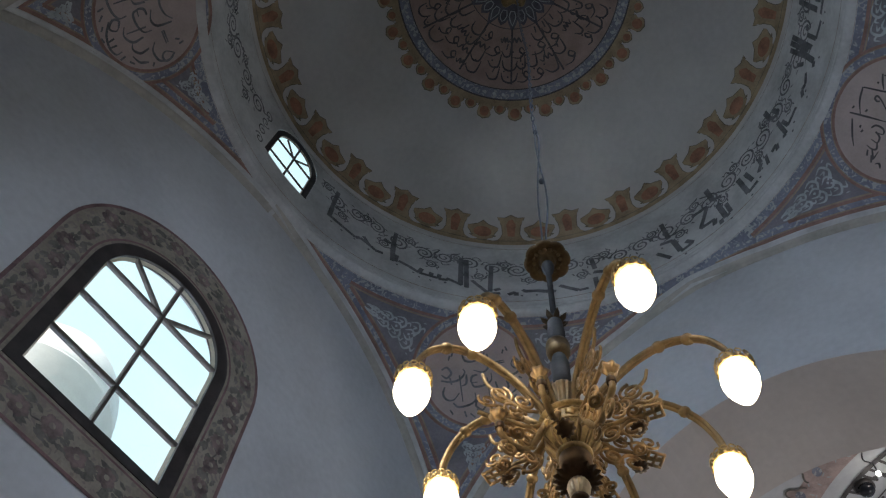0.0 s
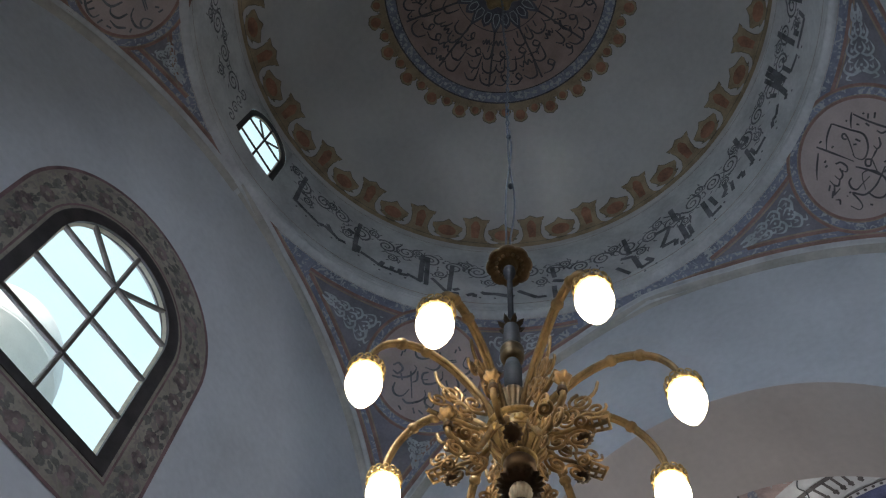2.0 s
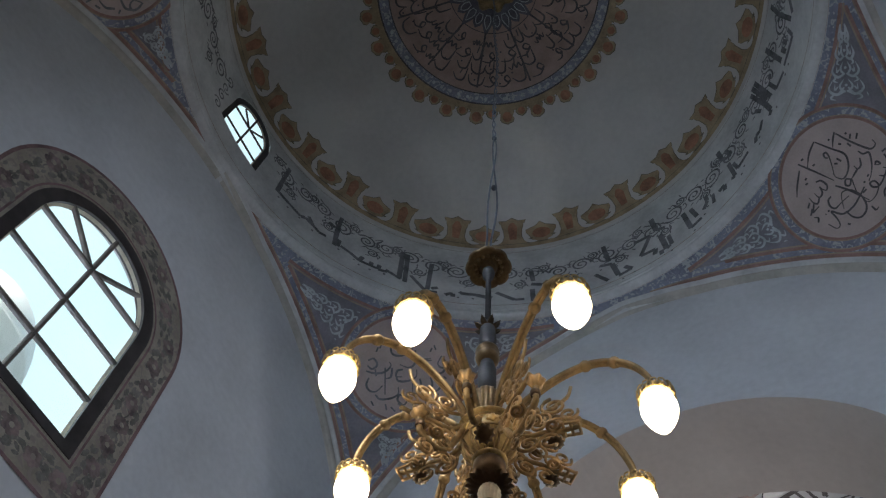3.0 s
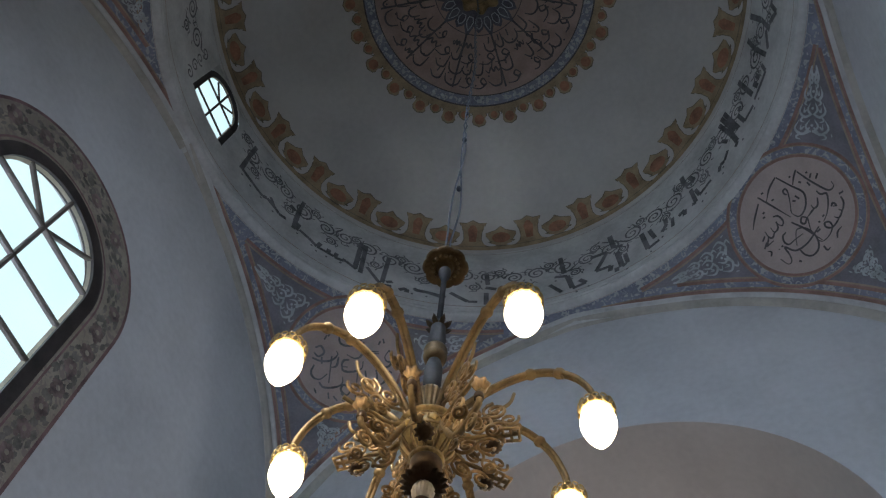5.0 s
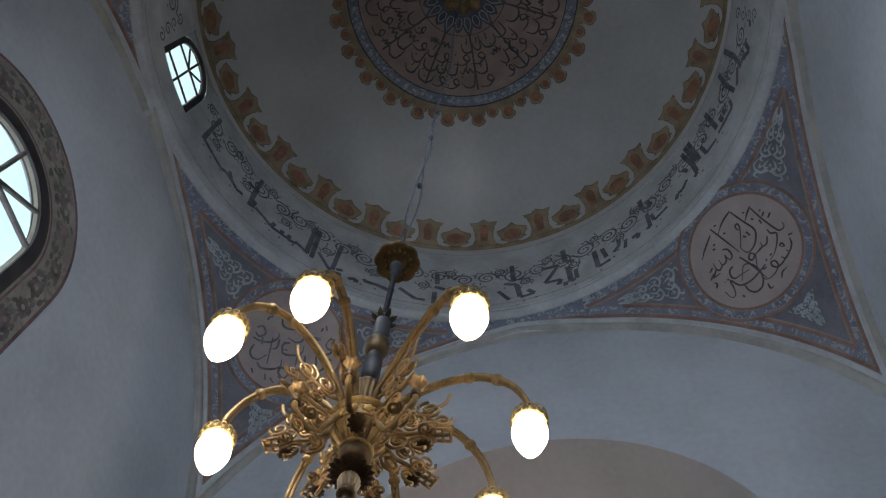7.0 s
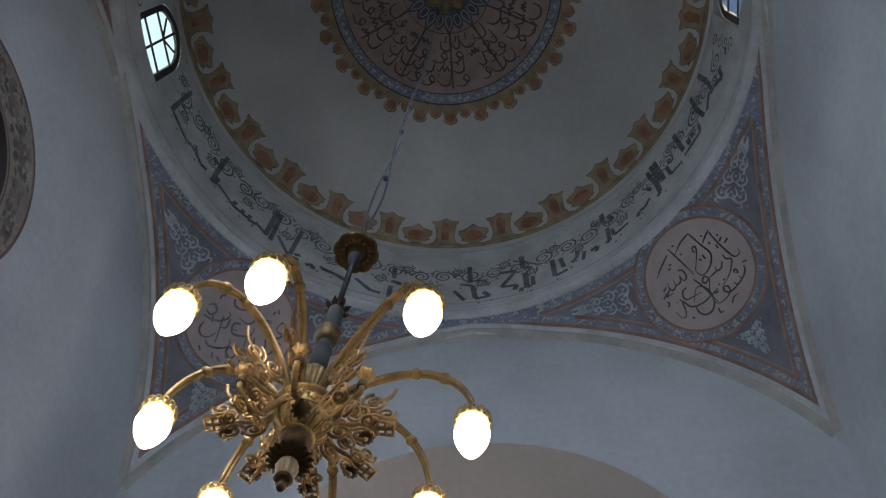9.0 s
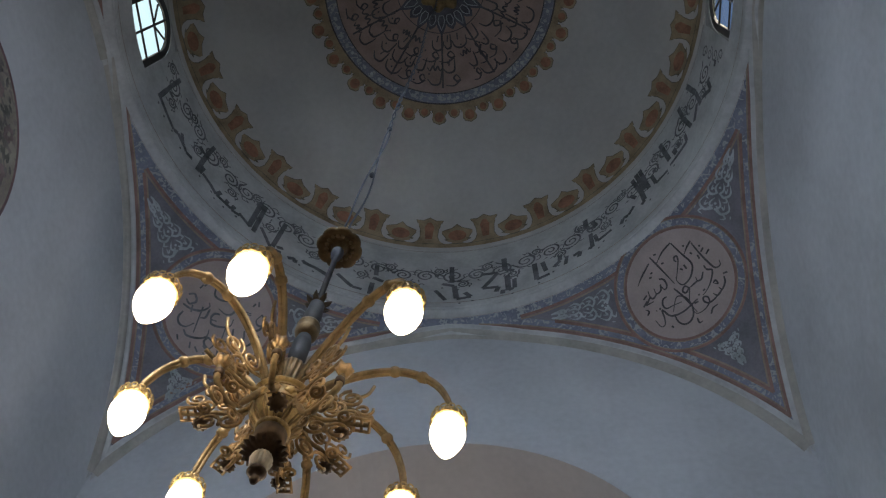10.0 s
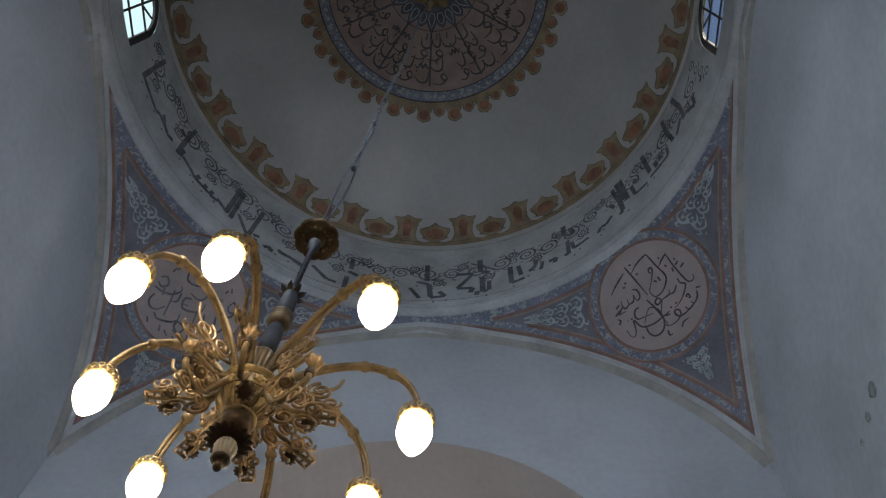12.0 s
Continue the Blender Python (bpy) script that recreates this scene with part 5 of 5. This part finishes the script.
def flat_scroll(parent, cx, cy, z, r, a0, turns, az, thick=0.0065, tilt=0.25):
    """A coil that lies nearly level, tipped up towards its outer end."""
    bm = bmesh.new()
    tube(bm, spin([(x, y, z + tilt * (x - cx)) for x, y in spiral(cx, cy, r, a0, turns, 22, 0.2)], az), thick, 6)
    return part("scroll", bm, CASTBRASS, parent, smooth=True)


def bar_part(parent, pts, az):
    bm = bmesh.new()
    bar_tube(bm, pts, az, 0.007)
    return part("scroll_stem", bm, BRASS, parent, smooth=True)


for az, reach in ARMS:
    k = reach / 0.6
    arm_pts = [(0.072, 4.222), (0.135, 4.325), (0.26 * k, 4.435), (0.38 * k, 4.485), (0.47 * k, 4.475), (0.545 * k, 4.42), (0.59 * k, 4.33), (0.60 * k, 4.255)]
    bm = bmesh.new()
    path = smooth_path([(x, 0, z) for x, z in arm_pts], 5)
    for off in (-0.008, 0.008):
        tube(bm, spin([(p.x, off, p.z) for p in path], az), lambda t: 0.0108 - 0.002 * t, 8)
    arm = part("arm", bm, BRASS, ch, "curved double-ribbed brass arm", True)
    bm = bmesh.new()
    for p in (path[15], path[21]):
        bmesh.ops.create_uvsphere(bm, u_segments=10, v_segments=8, radius=0.025, matrix=Matrix.Translation(spin([p], az)[0]) @ Matrix.Diagonal((1, 1, 0.8, 1)))
        part("arm_collar", bm, BRASS, arm, smooth=True)
        bm = bmesh.new()
    tube(bm, spin([path[21], path[21] + Vector((0.012, 0, -0.035))], az), 0.006, 6)
    part("arm_drop", bm, BRASS, arm, smooth=True)
    c = spin([(reach, 0, 0)], az)[0]
    lean = Matrix.Translation((c.x, c.y, 4.262)) @ Matrix.Rotation(radians(az), 4, "Z") @ Matrix.Rotation(radians(LEAN.get(az, 1)), 4, "Y") @ Matrix.Rotation(radians(-az), 4, "Z") @ Matrix.Translation((-c.x, -c.y, -4.262))
    # pierced crown that holds the globe
    bm = bmesh.new()
    lathe(bm, [(0.0, 4.262), (0.016, 4.262), (0.02, 4.25), (0.03, 4.238), (0.052, 4.222), (0.058, 4.20), (0.063, 4.185), (0.058, 4.182), (0.050, 4.20), (0.0, 4.23)], 28, c)
    for i in range(14):
        t = 2 * math.pi * i / 14
        cc = c + Vector((0.060 * math.cos(t), 0.060 * math.sin(t), 4.192))
        bmesh.ops.create_uvsphere(bm, u_segments=6, v_segments=5, radius=0.0105, matrix=Matrix.Translation(cc))
        loop = [cc + Vector((-0.012 * math.sin(t) * math.cos(b) + 0.004 * math.cos(t), 0.012 * math.cos(t) * math.cos(b) + 0.004 * math.sin(t), 0.02 + 0.012 * math.sin(b))) for b in [2 * math.pi * j / 6 for j in range(7)]]
        tube(bm, loop, 0.003, 4)
    bmesh.ops.transform(bm, matrix=lean, verts=bm.verts)
    part("globe_holder", bm, GOLD, arm, "pierced brass crown", True)
    bm = bmesh.new()
    egg = [(0.0, -0.124), (0.009, -0.121), (0.024, -0.106), (0.044, -0.074), (0.0615, -0.034), (0.0705, 0.004), (0.0685, 0.034), (0.060, 0.062), (0.048, 0.084), (0.044, 0.096), (0.0, 0.098)]
    lathe(bm, [(0.90 * max(q.x, 0.0), 0.93 * q.y) for q in smooth_path([(r, z, 0) for r, z in egg], 3)], 36, (c.x, c.y, 4.115))
    bmesh.ops.transform(bm, matrix=lean, verts=bm.verts)
    part("globe", bm, OPAL, arm, "lit opal glass egg globe", True)
    # filigree web under the arm
    scroll_part(arm, 0.250, 4.275, 0.050, 100, 1.7, az, 0.007)
    scroll_part(arm, 0.165, 4.275, 0.042, 120, 1.5, az, 0.007)
    scroll_part(arm, 0.300, 4.215, 0.036, 20, -1.4, az)
    scroll_part(arm, 0.205, 4.215, 0.040, 200, 1.5, az)
    bar_part(arm, [(0.11, 4.24), (0.17, 4.225), (0.24, 4.265), (0.30, 4.31), (0.32, 4.37)], az)

for i, (az, reach) in enumerate(ARMS):
    if i == 0:
        for stem_az, out, rise in ((-78, 0.270, 4.140), (-117, 0.280, 4.060), (-36, 0.350, 4.040)):
            bm = bmesh.new()
            bar_tube(bm, [(0.085, 4.18), (0.5 * out + 0.03, rise - 0.09), (out - 0.02, rise - 0.075), (out - 0.006, rise - 0.035), (out, rise)], stem_az, 0.012)
            stem = part("flower_stem", bm, BRASS, ch, "upright brass stem with a flower", True)
            at = spin([(out, 0, rise - 4.345)], stem_az)[0]
            bm = bmesh.new()
            lathe(bm, [(0.0, 4.335), (0.013, 4.340), (0.026, 4.363), (0.030, 4.377), (0.014, 4.372), (0.0, 4.373)], 24, at, wave=lambda a, j: 1 + 0.14 * math.sin(6 * a))
            part("stem_flower", bm, CASTBRASS, stem, smooth=True)
            bm = bmesh.new()
            lathe(bm, [(0.0, 4.300), (0.0155, 4.300), (0.017, 4.306), (0.017, 4.322), (0.0155, 4.328), (0.0, 4.328)], 16, spin([(out - 0.008, 0, rise - 4.345)], stem_az)[0])
            part("stem_sleeve", bm, DARKBRASS, stem, "dark sleeve", True)
            if abs(stem_az + 78) > 20:
                scroll_part(stem, 0.62 * out, rise - 0.045, 0.036, 200, 1.6, stem_az, 0.007)
                scroll_part(stem, 0.85 * out, rise - 0.125, 0.034, 80, -1.6, stem_az, 0.007)
                scroll_part(stem, 0.58 * out, rise - 0.125, 0.030, 20, 1.5, stem_az)
                for sg in (-1, 1):
                    flat_scroll(stem, 0.80 * out, 0.034 * sg, rise - 0.07, 0.026, 0, -1.5 * sg, stem_az)
        bm = bmesh.new()
        lathe(bm, [(0.0, 0.006), (0.02, 0.005), (0.033, 0.0), (0.02, -0.005), (0.0, -0.006)], 40, wave=lambda a, j: 1 + (0.12 * math.sin(10 * a) if j == 2 else 0))
        bmesh.ops.transform(bm, matrix=Matrix.Translation(spin([(0.120, 0, 4.040)], -66)[0]) @ Matrix.Rotation(radians(-66), 4, "Z") @ Matrix.Rotation(radians(143), 4, "Y"), verts=bm.verts)
        part("stem_rosette", bm, DARKBRASS, stem, "dark scalloped rosette", True)
        continue
    bm = bmesh.new()
    # lower bracket: openwork that reaches out, with a key-pattern end and a small dark pan
    bar_tube(bm, [(0.075, 4.200), (0.14, 4.135), (0.21, 4.135), (0.27, 4.125), (0.335, 4.130)], az, 0.009)
    br = part("scroll_bracket", bm, BRASS, ch, "openwork brass bracket with a key-pattern end", True)
    scroll_part(br, 0.150, 4.090, 0.046, 90, 1.7, az, 0.007)
    scroll_part(br, 0.225, 4.080, 0.044, 200, -1.7, az, 0.007)
    scroll_part(br, 0.255, 4.170, 0.036, 20, 1.4, az)
    scroll_part(br, 0.185, 4.180, 0.036, 150, -1.4, az)
    if az in (-125.1, -37.6):
        continue
    for sg in (-1, 1):
        flat_scroll(br, 0.245, 0.030 * sg, 4.125, 0.027, 0, -1.5 * sg, az)
        bm = bmesh.new()
        tube(bm, spin([(0.275, 0.026 * sg, 4.128), (0.335, 0.026 * sg, 4.122)], az), 0.006, 6)
        part("key_rail", bm, CASTBRASS, br, smooth=True)
    for x in (0.278, 0.305, 0.332):
        bm = bmesh.new()
        tube(bm, spin([(x, -0.03, 4.125), (x, 0.03, 4.125)], az), 0.006, 6)
        part("key_bar", bm, CASTBRASS, br, smooth=True)
    at = spin([(0.245, 0, 0)], az)[0]
    bm = bmesh.new()
    lathe(bm, [(0.0, 4.076), (0.010, 4.075), (0.024, 4.070), (0.028, 4.065), (0.015, 4.061), (0.0, 4.060)], 40, at, wave=lambda a, j: 1 + (0.10 * math.sin(10 * a) if j in (2, 3) else 0))
    part("drip_pan", bm, DARKBRASS, br, "small dark scalloped pan", True)
    bm = bmesh.new()
    lathe(bm, [(0.0, 4.062), (0.006, 4.061), (0.007, 4.054), (0.004, 4.048), (0.0, 4.047)], 14, at)
    part("pan_knob", bm, CREAM, br, smooth=True)

# hanging cable with twisted pair and knots
cable = thing("hanging_cable", "pale twisted cable that carries the chandelier", "cable", (-0.005, 0.0, 0))
WIRE = material("grey_cable", (0.075, 0.085, 0.105), rough=0.5, vary=0.2, scale=10)
top_z = HC + dome_z(0.0)


def sag(z):
    """The slack cable bows to one side."""
    return 0.012 * math.sin(z * 2.1) + 0.05 * math.sin(math.pi * (z - 5.69) / (top_z - 0.35 - 5.69))


for ph in (0.0, math.pi):
    pts = []
    n = 90
    for i in range(n + 1):
        z = 5.69 + (top_z - 0.35 - 5.69) * i / n
        loose = 0.011 + 0.035 * max(0, math.sin((z - 5.9) * 1.9)) * (1 if 5.9 < z < 7.5 else 0)
        a = ph + z * (14 if z > 7.5 else 1.2)
        pts.append((loose * math.cos(a) + sag(z), loose * math.sin(a), z))
    bm = bmesh.new()
    tube(bm, pts, 0.006, 6)
    part("wire", bm, WIRE, cable, smooth=True)
for z in (7.55, 8.2, 6.6):
    bm = bmesh.new()
    bmesh.ops.create_uvsphere(bm, u_segments=10, v_segments=8, radius=0.018, matrix=Matrix.Translation((sag(z), 0, z)) @ Matrix.Diagonal((1, 1, 1.6, 1)))
    part("knot", bm, WIRE, cable, smooth=True)

# brass boss in the crown of the dome
boss = thing("ceiling_boss", "brass boss with leaves that holds the cable", "ceiling boss", (0, 0, 0))
bm = bmesh.new()
lathe(bm, [(0.30, top_z - 0.02), (0.28, top_z - 0.06), (0.18, top_z - 0.10), (0.12, top_z - 0.20), (0.06, top_z - 0.30), (0.03, top_z - 0.36), (0.0, top_z - 0.37)], 48, wave=lambda a, i: 1 + (0.12 * math.sin(8 * a) if i < 3 else 0))
part("boss_cup", bm, BRASS, boss, smooth=True)
